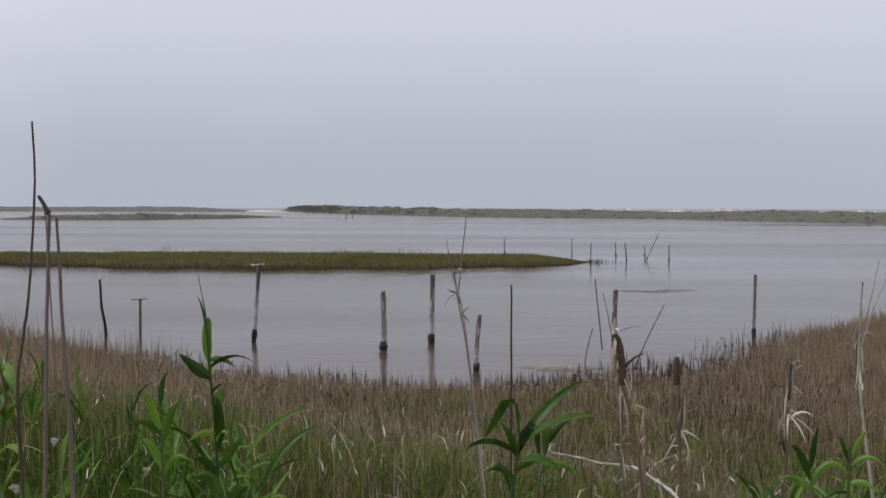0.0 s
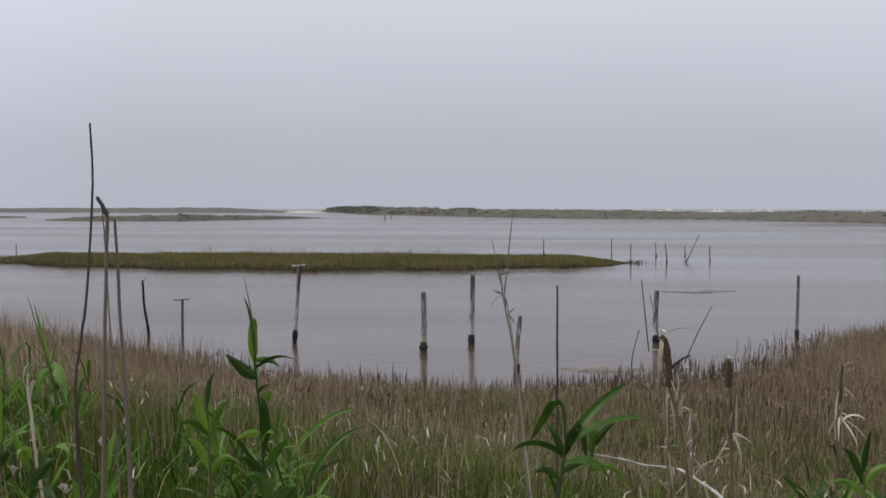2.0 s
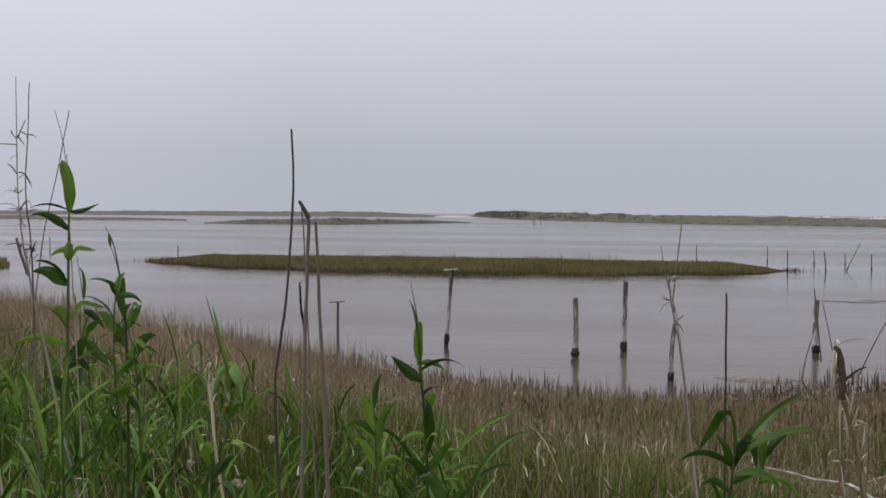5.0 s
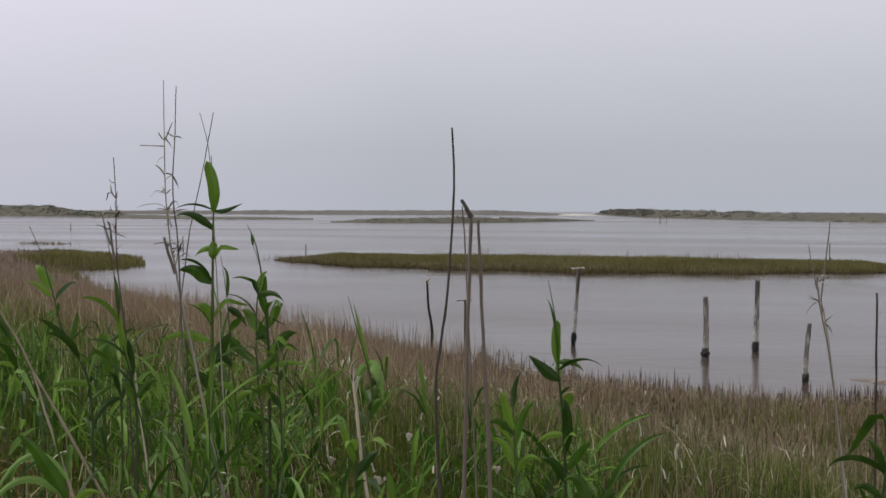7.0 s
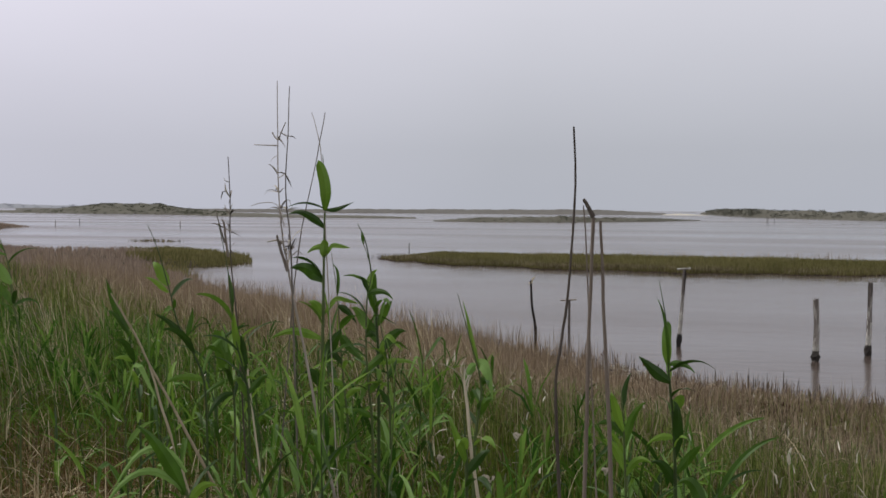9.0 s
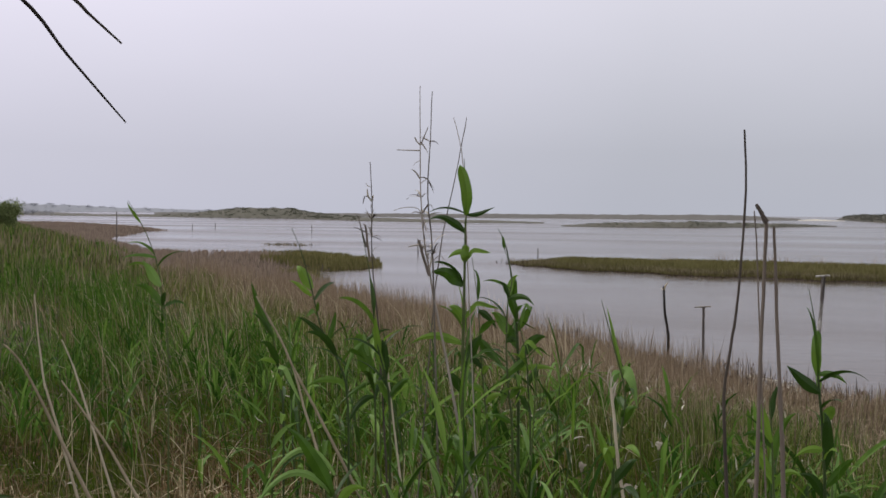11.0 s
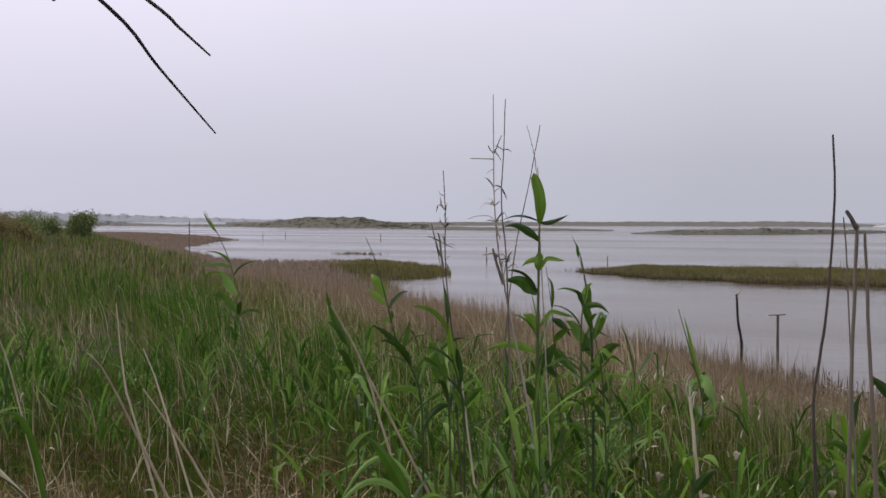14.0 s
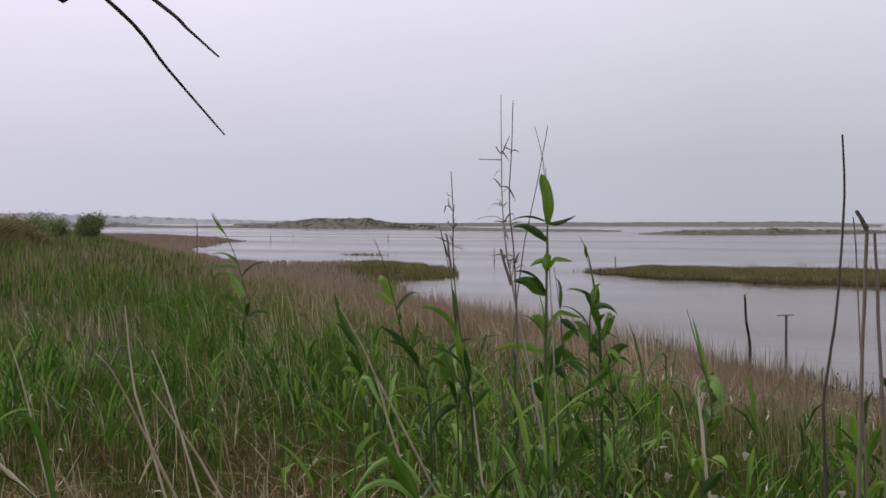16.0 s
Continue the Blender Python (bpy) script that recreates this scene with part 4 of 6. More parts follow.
_, cx, cy, ch, _r = ridge("dune_east", [(-118, 892), (-99, 794), (-67, 621), (-41.5, 487), (-16, 416), (0, 363), (32, 319), (54.5, 283), (75, 207), (110, 170), (160, 150)], [0.3, 2.6, 3.5, 3.0, 2.65, 2.4, 2.1, 1.85, 2.0, 2.1, 2.1], 45, M_DUNE, "long low scrub-covered dune across the lagoon", 1.0, 0.3, 420)
# both belts of bushes use the scrub colour paled for haze
scrub("dune_scrub", cx, cy, ch, 45, 260, 1.4, M_SCRUB_HAZE, "dark low bushes along the far dune", 3, (0.1, 0.68), 0.45)
scrub("dune_scrub", cx, cy, ch, 45, 480, 0.6, M_SCRUB_HAZE, "low grey-green scrub along the far dune", 4, (0.45, 1.0), 0.35)
# bare sand patches on the dune crest
ridge("sand_crest", [(28, 349), (47, 324), (58.6, 304), (72, 275), (84, 232)], [1.72, 1.8, 1.68, 1.74, 1.72], 9, M_SAND, "bare pale sand along the dune crest", 2.2, 0.9, 260)

_, cx, cy, ch, _r = ridge("spit_near", [(-90, 249), (-75, 238), (-61, 247.5), (-49, 277), (-42, 318)], [0.12, 0.95, 1.15, 0.8, 0.12], 14, M_DUNE, "dark flat spit of marsh in the lagoon", 4.0, 0.35, 300)
scrub("spit_scrub", cx, cy, ch, 14, 240, 0.42, M_SCRUB, "small dark bushes dotted along the spit", 5, (0.06, 0.92), 0.6)
# far spit in the dune colour that holds the haze
_, cx, cy, ch, _r = ridge("spit_far", [(-560, 700), (-400, 720), (-260, 720), (-150, 700), (-110, 690)], [2.0, 2.2, 2.6, 2.8, 1.2], 25, M_DUNE_HAZE, "far low spit before the sea", 6.0, 0.25, 300)
ridge("sand_point", [(-110, 680), (-100, 674), (-92, 670), (-84, 668)], [0.4, 0.9, 0.6, 0.15], 10, M_SAND, "pale sandy point at the end of the far spit", 3.0, 0.5, 40)
_, cx, cy, ch, _r = ridge("dune_west", [(-470, 500), (-392, 466), (-350, 448), (-330, 440), (-308, 436), (-290, 432), (-272, 428), (-248, 402), (-213, 362), (-178, 327), (-146, 307), (-130, 309), (-118, 313)], [0.7, 1.0, 1.2, 1.9, 4.0, 4.2, 4.4, 2.9, 1.7, 1.1, 0.7, 0.6, 0.12], 50, M_DUNE, "low rounded dune with scrub across the water", 7.0, 0.2, 260)
scrub("dune_scrub", cx, cy, ch, 50, 380, 1.0, M_SCRUB, "low dark scrub on the rounded dune", 8, (0.3, 0.8), 0.35)
# hills and their woods get the haze from their colour
_, cx, cy, ch, _r = ridge("far_hills", [(-2900, 2300), (-2500, 2400), (-2100, 2500), (-1700, 2700), (-1300, 2900)], [30, 25, 12, 1.5, 0.3], 300, M_HILL_HAZE, "haze-tinted blue-grey hills far behind the lagoon", 9.0, 0.35, 200)
scrub("hill_trees", cx, cy, ch, 200, 90, 9.0, M_HILL_HAZE, "haze-tinted woods on the far hills", 14, (0.0, 0.75), 0.55)
# same haze-paled dune colour on the far shore
_, cx, cy, ch, _r = ridge("far_bank", [(-700, 620), (-560, 540), (-470, 505), (-400, 470)], [2.4, 2.6, 1.6, 0.8], 40, M_DUNE_HAZE, "haze-tinted low wooded shore across the lagoon", 5.0, 0.5, 80)
# these trees share the hills' haze colour
scrub("far_trees", cx, cy, ch, 30, 60, 2.6, M_HILL_HAZE, "haze-tinted low trees on the far shore", 12, (0.1, 0.8), 0.6)


# ---- posts in the water ----
def post(foot, top, radius, label, bar=0.0, collar=True, band=True, name="wooden_post", group="old posts in the lagoon"):
    foot, top = Vector(foot), Vector(top)
    radius *= 0.8
    tall = (top - foot).length
    thing = root(name, foot, label, "post", group)
    way = top - foot
    bend = Vector((random.uniform(-1, 1), random.uniform(-1, 1), 0)) * radius * 0.35
    line = [Vector((0, 0, -0.5)) + way * -0.1] + [way * u + bend * math.sin(math.pi * u) for u in (0.0, 0.2, 0.4, 0.6, 0.8, 0.95, 1.0)]
    bm = bmesh.new()
    tube(bm, line, [radius * k for k in (1.1, 1.05, 1.0, 1.06, 0.92, 1.0, 0.95, 0.88)], 11, 0.12)
    bm.verts.ensure_lookup_table()
    for v in bm.verts[-11:]:
        v.co += way.normalized() * random.uniform(-0.9, 0.5) * min(radius, 0.05)
    shaft = part("shaft", bm, M_WOOD, thing)
    if band:
        # crust of barnacles with a ragged upper and lower edge
        bm = bmesh.new()
        lo, hi = 0.14, random.uniform(0.40, 0.56)
        us = [lo + (hi - lo) * k / 6 for k in range(7)]
        tube(bm, [way * u + bend * math.sin(math.pi * u) for u in us], [radius * k for k in (1.04, 1.12, 1.06, 1.1, 1.05, 1.06, 1.0)], 12, 0.08)
        bm.verts.ensure_lookup_table()
        for v in bm.verts[-12:]:
            v.co += way * random.uniform(-0.16, 0.09)
        for v in bm.verts[-24:-12]:
            v.co += way * random.uniform(-0.05, 0.02)
        part("barnacle_band", bm, M_BARN, shaft, "bleached barnacle-crusted band")
        # bleached wood bared in strips above the crust
        for k in range(3):
            bm = bmesh.new()
            w, u0 = random.uniform(3.6, 5.8), random.uniform(0.45, 0.72)
            out = Vector((math.cos(w), math.sin(w), 0)) * radius * 0.9
            tube(bm, [way * (u0 + q) + bend * math.sin(math.pi * (u0 + q)) + out for q in (0.0, 0.06, 0.12, 0.2)], [radius * q for q in (0.08, 0.28, 0.24, 0.08)], 5, 0.25)
            part("bared_strip", bm, M_BARN, shaft, "bleached bared wood")
        # a weathered splinter down one side
        bm = bmesh.new()
        w = random.uniform(0, 6.28)
        out = Vector((math.cos(w), math.sin(w), 0)) * radius * 0.98
        tube(bm, [way * u + bend * math.sin(math.pi * u) + out for u in (0.55, 0.7, 0.85, 1.02)], [radius * k for k in (0.08, 0.22, 0.26, 0.12)], 5, 0.2)
        part("splinter", bm, M_BARK, shaft, "dark split in the wood")
    if collar:
        bm = bmesh.new()
        us = [-0.02, 0.03, 0.08, 0.13, 0.17]
        tube(bm, [way * u for u in us], [radius * k for k in (1.1, 1.3, 1.5, 1.35, 1.05)], 11, 0.22)
        part("mussel_collar", bm, M_MUSSEL, shaft, "dark clump of mussels at the waterline")
    if bar:
        bm = bmesh.new()
        tube(bm, [way + Vector((-bar * 0.55, 0.01, 0.0)), way + Vector((0, 0, 0.012)), way + Vector((bar * 0.45, -0.01, 0.022))], [radius * 0.5 if radius < 0.04 else radius * 0.42] * 3, 6, 0.1)
        part("crossbar", bm, M_BARN if collar else M_CANE_GREY, thing, "short wooden crossbar")
    return thing


post((-1.07, 22.02, 0), (-1.08, 22.02, 1.075), 0.062, "weathered round post with a white band in water")
post((-0.22, 23.22, 0), (-0.193, 23.22, 1.328), 0.056, "tall weathered post with dark mussels in water")
post((-3.64, 23.46, 0), (-3.544, 23.475, 1.481), 0.045, "leaning weathered post with a short crossbar", 0.26)
post((0.53, 19.3, 0), (0.584, 19.3, 0.89), 0.044, "short leaning bleached post near the reeds")
post((6.19, 24.25, 0), (6.212, 24.25, 1.273), 0.04, "slim grey post at the marsh edge", collar=True, band=False)
post((3.33, 23.58, 0), (3.345, 23.58, 1.009), 0.06, "weathered post with a ragged top in water")
post((-4.70, 18.93, land_at(-4.7, 18.93)), (-4.701, 18.93, 1.159), 0.028, "thin stake with a wide crossbar in rushes", 0.26, False, False, "crossbar_stake")
for (fx, fy), (tx, ty, tz), r in (((3.41, 67.63), (3.41, 67.63, 0.91), 0.036), ((7.25, 68.65), (7.242, 68.65, 0.89), 0.034), ((7.04, 58.04), (7.037, 58.04, 0.94), 0.036), ((9.4, 66.3), (9.364, 66.3, 0.737), 0.034),
                                  ((8.84, 58.73), (8.754, 58.74, 0.92), 0.036), ((10.98, 66.4), (10.945, 66.4, 0.584), 0.034), ((9.87, 59.4), (10.477, 59.3, 1.35), 0.025), ((11.25, 60.7), (11.244, 60.7, 0.73), 0.034),
                                  ((-23.47, 60.85), (-23.5, 60.92, 0.775), 0.034), ((-36.49, 72.64), (-36.54, 72.7, 0.9), 0.036)):
    post((fx, fy, 0), (tx, ty, tz), r, "distant thin dark post standing in the lagoon", band=False)
for (fx, fy), tz in (((-101.7, 134.9), 0.93), ((-108.8, 149.9), 0.93), ((-20.5, 259.9), 1.56), ((-20.9, 262.0), 1.5), ((-20.0, 270), 1.75), ((-86, 140), 0.9)):
    post((fx, fy, 0), (fx, fy, tz), 0.06, "far dark mooring stake out in the lagoon", band=False, collar=False)
post((-39.05, 45.75, land_at(-39.05, 45.75)), (-39.05, 45.75, 2.606), 0.032, "tall slim pole in the far rushes", collar=False, band=False, name="marsh_pole")

# crooked stake at the marsh edge
zc = land_at(-5.64, 20.3)
thing = root("crooked_stake", (-5.64, 20.3, zc), "crooked dark driftwood stake with a forked tip", "stake")
bm = bmesh.new()
tube(bm, smooth_line([(0.0, 0, -0.3), (0.02, 0, 0.3), (0.02, 0, 0.65), (-0.04, 0, 1.0), (-0.07, 0, 1.39 - zc)]), [0.03 - 0.0007 * k for k in range(17)], 7, 0.15)
part("shaft", bm, M_BARK, thing)
bm = bmesh.new()
tube(bm, [(-0.065, 0, 1.30 - zc), (-0.04, 0, 1.40 - zc), (0.0, 0, 1.45 - zc)], [0.014, 0.013, 0.008], 6, 0.15)
tube(bm, [(-0.068, 0, 1.32 - zc), (-0.11, 0, 1.36 - zc)], [0.012, 0.007], 6, 0.15)
part("forked_tip", bm, M_CANE, thing, "grey broken fork")

# floating line of wrack, mud bank and driftwood
for q, (wx, wy, wl) in enumerate(((6.0, 38.2, 0.6), (6.7, 37.9, 0.55), (7.4, 38.6, 0.6))):
    thing = root("floating_wrack", (wx, wy, 0), "dark driftwood pole floating on still water", "driftwood", "floating driftwood")
    bm = bmesh.new()
    tube(bm, [(-wl, 0.1, 0.0), (-wl * 0.4, 0, 0.015), (wl * 0.3, -0.05, 0.01), (wl, -0.02, 0.0)], [0.004, 0.009, 0.008, 0.004], 7, 0.3)
    part("pole", bm, M_WRACK, thing)
# low bar of wet mud just off the rushes
u, v = np.linspace(0, 2 * np.pi, 49)[:-1], np.linspace(0, 1, 7)
mx = 1.95 + v[:, None] * (0.8 + 0.2 * np.sin(3 * u) + 0.12 * np.sin(7 * u + 1)) * np.cos(u)
my = 19.7 + v[:, None] * (0.5 + 0.12 * np.sin(2 * u + 2) + 0.06 * np.sin(9 * u)) * np.sin(u)
mz = 0.05 - 0.11 * v[:, None] ** 2.5 + 0.008 * np.sin(mx * 9) * np.sin(my * 11)
ids = np.arange(7 * 48).reshape(7, 48)
q0, q1, r0, r1 = ids[:-1], np.roll(ids[:-1], -1, 1), ids[1:], np.roll(ids[1:], -1, 1)
bar = soup("mud_bar", np.stack([mx, my, mz], -1).reshape(-1, 3), np.concatenate([np.stack([q0, r0, r1], -1).reshape(-1, 3), np.stack([q0, r1, q1], -1).reshape(-1, 3)]), M_MUD, True)
tagged(bar, "low bar of wet pinkish mud in shallow water", "mud bar", kind="structure")
# pale scum and straw floating along the edge of the marsh
x, y = rng.uniform(-4.2, 3.4, 26000), rng.uniform(15.5, 21.5, 26000)
d = shore_depth(x, y)
keep = (d < 0.25) & (d > -0.75) & (rng.random(len(x)) < np.exp(-((d + 0.15) / 0.3) ** 2) * np.clip(1.6 * clumpy(x, y, 0.7, 29) - 0.3, 0, 1))
x, y = x[keep], y[keep]
blades("floating_scum", x, y, np.full(len(x), 0.035), rng.uniform(0.02, 0.05, len(x)), rng.uniform(0.02, 0.06, len(x)), 2.5, M_SCUM, "pale scum and straw floating at the marsh edge", "scum", 0.2, 0.98)
x = np.concatenate([c + rng.normal(0, q, m) for c, q, m in ((-53.6, 0.6, 130), (-52.3, 0.35, 70), (-51.2, 0.5, 100))])
y = 82 + (x + 52.6) * -0.15 + rng.normal(0, 0.7, 300)
blades("drowned_stubble", x, y, np.full(300, -0.05), rng.uniform(0.08, 0.36, 300), 0.045, 0.2, M_TUFT, "dark drowned stubble on a shoal in the lagoon", "stubble")


# ---- bushes on the bank ----
def bush(place, wide, tall, mat, label, seed):
    g = np.random.default_rng(seed)
    thing = root("bank_bush", place, label, "bush", "bushes on the bank")
    bm = bmesh.new()
    tips = []
    for k in range(9):
        w = g.uniform(0, 2 * np.pi)
        up = g.uniform(0.45, 0.82)
        out = wide * g.uniform(0.15, 0.46) * (1.25 - up)
        end = Vector((math.cos(w) * out, math.sin(w) * out, tall * up))
        tube(bm, smooth_line([(0, 0, -0.2), end * 0.4 + Vector((0, 0, 0.1 * tall)), end], 3), [0.05 * tall / 2.5 * (1 - 0.11 * q) for q in range(7)], 5, 0.1)
        tips.append(end)
        for q in range(5):
            side = end + Vector((g.uniform(-0.25, 0.25) * wide, g.uniform(-0.25, 0.25) * wide, g.uniform(0.05, 0.25) * tall))
            tube(bm, [end * 0.8, side], [0.012, 0.004], 4)
    part("trunk", bm, M_BARK, thing)
    vs, ts, base = [], [], 0
    lobes = [(t, g.uniform(0.16, 0.3) * wide) for t in tips] + [(Vector((g.normal(0, 0.17) * wide, g.normal(0, 0.17) * wide, tall * g.uniform(0.1, 0.55))), g.uniform(0.16, 0.26) * wide) for _ in range(12)]
    for c, rr in lobes:
        for _ in range(700):
            o = g.normal(0, 1, 3)
            o = o / np.linalg.norm(o) * rr * g.uniform(0.3, 1.0)
            p = np.array(c) + o * np.array([1, 1, 0.8])
            q = g.normal(0, 0.036 * tall / 2.5, (3, 3))
            vs += [p + q[0], p + q[1], p + q[2]]
            ts.append((base, base + 1, base + 2))
            base += 3
    crown = soup("crown", np.array(vs), np.array(ts), mat)
    crown.parent = thing
    return thing


bush((-56.7, 56.5, land_at(-56.7, 56.5)), 2.5, 2.4, M_BUSH, "rounded green bush standing on the reed bank", 31)
bush((-49.5, 46.2, land_at(-49.5, 46.2)), 2.8, 2.25, M_BUSH, "low green bush beside a rusty one on the bank", 32)
bush((-41.5, 37.0, land_at(-41.5, 37)), 2.8, 1.95, M_BUSH_RED, "rusty brown-green bush at the bank's crest", 33)
bush((-38.5, 33.0, land_at(-38.5, 33)), 2.8, 1.8, M_BUSH_RED, "rusty brown-green bush at the bank's crest", 34)
bush((-44.3, 40.2, land_at(-44.3, 40.2)), 2.7, 2.1, M_BUSH, "low green bush among taller reeds", 35)


# ---- single canes and reeds ----
def drooping(bm, at, turn, rise, droop, length, width, tilt, folded, steps=11):
    """A blade that leaves its stem steeply and bends over; folded: it snaps over halfway and hangs."""
    p = Vector(at)
    flat = Vector((-math.sin(turn), math.cos(turn), 0))
    rows = []
    for i in range(steps + 1):
        u = i / steps
        bend = min(max((u - 0.38) / 0.12, 0.0), 1.0) if folded else u ** 1.5
        e = rise - droop * bend
        way = Vector((math.cos(turn) * math.cos(e), math.sin(turn) * math.cos(e), math.sin(e)))
        up = way.cross(flat)
        q = tilt + 0.7 * (u - 0.3)
        across, fold = flat * math.cos(q) + up * math.sin(q), up * math.cos(q) - flat * math.sin(q)
        w = width * 0.5 * min(1.0, 0.3 + 2.6 * u) * max(0.0, 1 - u ** 2.6) ** 0.8
        rows.append((bm.verts.new(p - across * w + fold * w * 0.4), bm.verts.new(p), bm.verts.new(p + across * w + fold * w * 0.4)))
        p = p + way * (length / steps)
    for a, b in zip(rows, rows[1:]):
        bm.faces.new((a[0], a[1], b[1], b[0]))
        bm.faces.new((a[1], a[2], b[2], b[1]))


LAST = []


def cane(name, pts, r0, r1, label):
    """A dry stalk from its foot in the ground through the given points up to its tip."""
    pts = [Vector(p) for p in pts]
    slope = pts[0] - pts[1]
    ground_z = land_at(pts[0].x, pts[0].y) - 0.04
    k = (pts[0].z - ground_z) / max(-slope.z, 1e-3)
    shift = Vector((slope.x, slope.y, 0)) * k
    if shift.length > 0.8:
        shift = shift * (0.8 / shift.length)
    foot = Vector((pts[0].x + shift.x, pts[0].y + shift.y, ground_z))
    line = smooth_line([foot] + pts, 3)
    thing = root(name, foot, label, "reed", "dry canes and stalks")
    LAST[:] = [thing]
    n = len(line)
    wob = random.Random(int(abs(foot.x * 997) + abs(foot.y * 331)))
    line = [line[0]] + [p + Vector((wob.uniform(-1, 1), wob.uniform(-1, 1), 0)) * 0.0003 * (foot.length - 1.0) for p in line[1:-1]] + [line[-1]]
    dark = "dark" in label and "kinked" not in label
    bm = bmesh.new()
    radii = []
    for i in range(n):
        r = r0 + (r1 - r0) * i / (n - 1)
        radii.append(r * (1.12 if i % 6 == 2 else 1.0))
    tube(bm, [p - foot for p in line], radii, 7, 0.04)
    part("stalk", bm, M_CANE_DARK if dark else M_CANE_MID if name in ("broken_dry_cane", "dry_cane", "thin_dry_cane") else M_CANE_GREY if name in ("dry_stalk", "branched_dry_stalk") or "grey" in label else M_CANE_PALE if "frayed" in label or "bleached dead" in label or name == "fallen_dry_cane" else M_CANE, thing)
    g = random.Random(int(abs(foot.x * 1000) + abs(foot.y * 100)))
    if "cattail" in name:
        top = int(n * 0.6) if "head" in label else n
        near = min(1.0, (foot.x ** 2 + foot.y ** 2) / 22)
        for k in range(16 if "loose strips" in label else 7):
            q = g.randrange(n // 3, top)
            p = line[q] - foot + Vector((g.uniform(-0.008, 0.008), g.uniform(-0.008, 0.008), 0))
            end = p + Vector((g.uniform(-0.03, 0.03), g.uniform(-0.02, 0.02), (1 if q < n * 0.6 else -1) * g.uniform(0.08, 0.22)))
            bm = bmesh.new()
            leaf(bm, p, end, g.uniform(0.007, 0.014), 0.03, Vector((1, 0, 0)), 6)
            part("torn_sheath", bm, g.choice((M_BLEACH, M_CANE, M_CANE)), thing, "pale torn leaf sheath")
        for k in range(9):
            p = line[g.randrange(n // 3, top)] - foot
            bm = bmesh.new()
            drooping(bm, p, g.uniform(0, 6.28), g.uniform(0.3, 1.4), g.uniform(0.8, 3.4), g.uniform(0.05, 0.13) * near, g.uniform(0.004, 0.012) * near, g.uniform(-1, 1), g.random() < 0.5, 8)
            part("torn_leaf", bm, g.choice((M_BLEACH, M_BLEACH, M_CANE, M_CANE_DARK)), thing, "curled torn leaf")
        for k in range(3):
            p = line[g.randrange(n // 2, top)] - foot
            w = g.uniform(0, 6.28)
            end = p + Vector((math.cos(w) * 0.06, math.sin(w) * 0.03, g.uniform(-0.12, 0.03)))
            bm = bmesh.new()
            leaf(bm, p, end, g.uniform(0.004, 0.008), g.uniform(0.1, 0.5), Vector((1, 0, 0)), 7)
            part("torn_leaf", bm, M_BLEACH, thing, "bleached curled leaf")
        if "head" in label:
            bm = bmesh.new()
            tip = line[-1] - foot
            tube(bm, [tip + Vector((0, 0, z)) for z in (-0.075, -0.07, -0.04, -0.01, 0.0)], [0.004, 0.009, 0.0105, 0.0095, 0.005], 9, 0.1)
            head = part("seed_head", bm, M_HEAD, thing, "dark brown velvety seed head")
            bm = bmesh.new()
            for k in range(4):
                leaf(bm, tip, tip + Vector((g.uniform(-0.005, 0.018), g.uniform(-0.01, 0.01), g.uniform(0.0, 0.012))), 0.005, 0.3, Vector((1, 0, 0)), 4)
            part("seed_fluff", bm, M_BLEACH, head, "white seed fluff")
    elif "frayed" in label:
        for k in range(8):
            bm = bmesh.new()
            drooping(bm, line[n - 1 - k % 3] - foot, g.uniform(0, 6.28), g.uniform(0.7, 1.5), g.choice((-1.6, 1.2, 2.4)) * g.uniform(0.5, 1.0), g.uniform(0.05, 0.11), g.uniform(0.004, 0.008), g.uniform(-1, 1), False, 9)
            part("frayed_strip", bm, M_BLEACH, thing, "white frayed leaf strip")
    elif "husk" in label or "side twigs" in label:
        size = 0.55 if name == "leaning_dry_cane" else 1.0
        for k in range(14):
            near_z = min(line, key=lambda p: abs(p.z - g.uniform(2.4, 2.66)))
            bm = bmesh.new()
            drooping(bm, near_z - foot, g.uniform(0, 6.28), g.uniform(0.2, 1.4), g.uniform(-0.8, 2.2), g.uniform(0.03, 0.10) * size, g.uniform(0.004, 0.010) * size, g.uniform(-1, 1), g.random() < 0.3, 7)
            part("husk", bm, g.choice((M_BLEACH, M_CANE_GREY, M_CANE_DARK)), thing, "curled dry husk")
        for k in range(7):
            p = line[g.randrange(n * 2 // 3, n - 2)] - foot
            q = 1.0
            end = p + Vector((g.uniform(-0.05, 0.05) * q, g.uniform(-0.04, 0.04) * q, g.uniform(-0.05, 0.06) + 0.02 * (1 - q)))
            bm = bmesh.new()
            leaf(bm, p, end, g.uniform(0.003, 0.007), g.uniform(0.0, 0.4), Vector((1, 0, 0)), 5)
            part("husk", bm, M_CANE_GREY, thing, "thin dry husk")
    return thing


def attach(name, pts, r0, r1, label):
    """A broken-off end, husk or side twig that hangs on the cane made last."""
    bm = bmesh.new()
    line = smooth_line(pts, 3)
    n = len(line)
    tube(bm, [p - LAST[0].location for p in line], [(r0 + (r1 - r0) * i / (n - 1)) * (1 + 0.1 * (i % 2)) for i in range(n)], 7, 0.12)
    part(name, bm, M_HEAD if name == "dark_head" else M_CANE_DARK if "dark" in label else M_CANE_GREY, LAST[0], label)


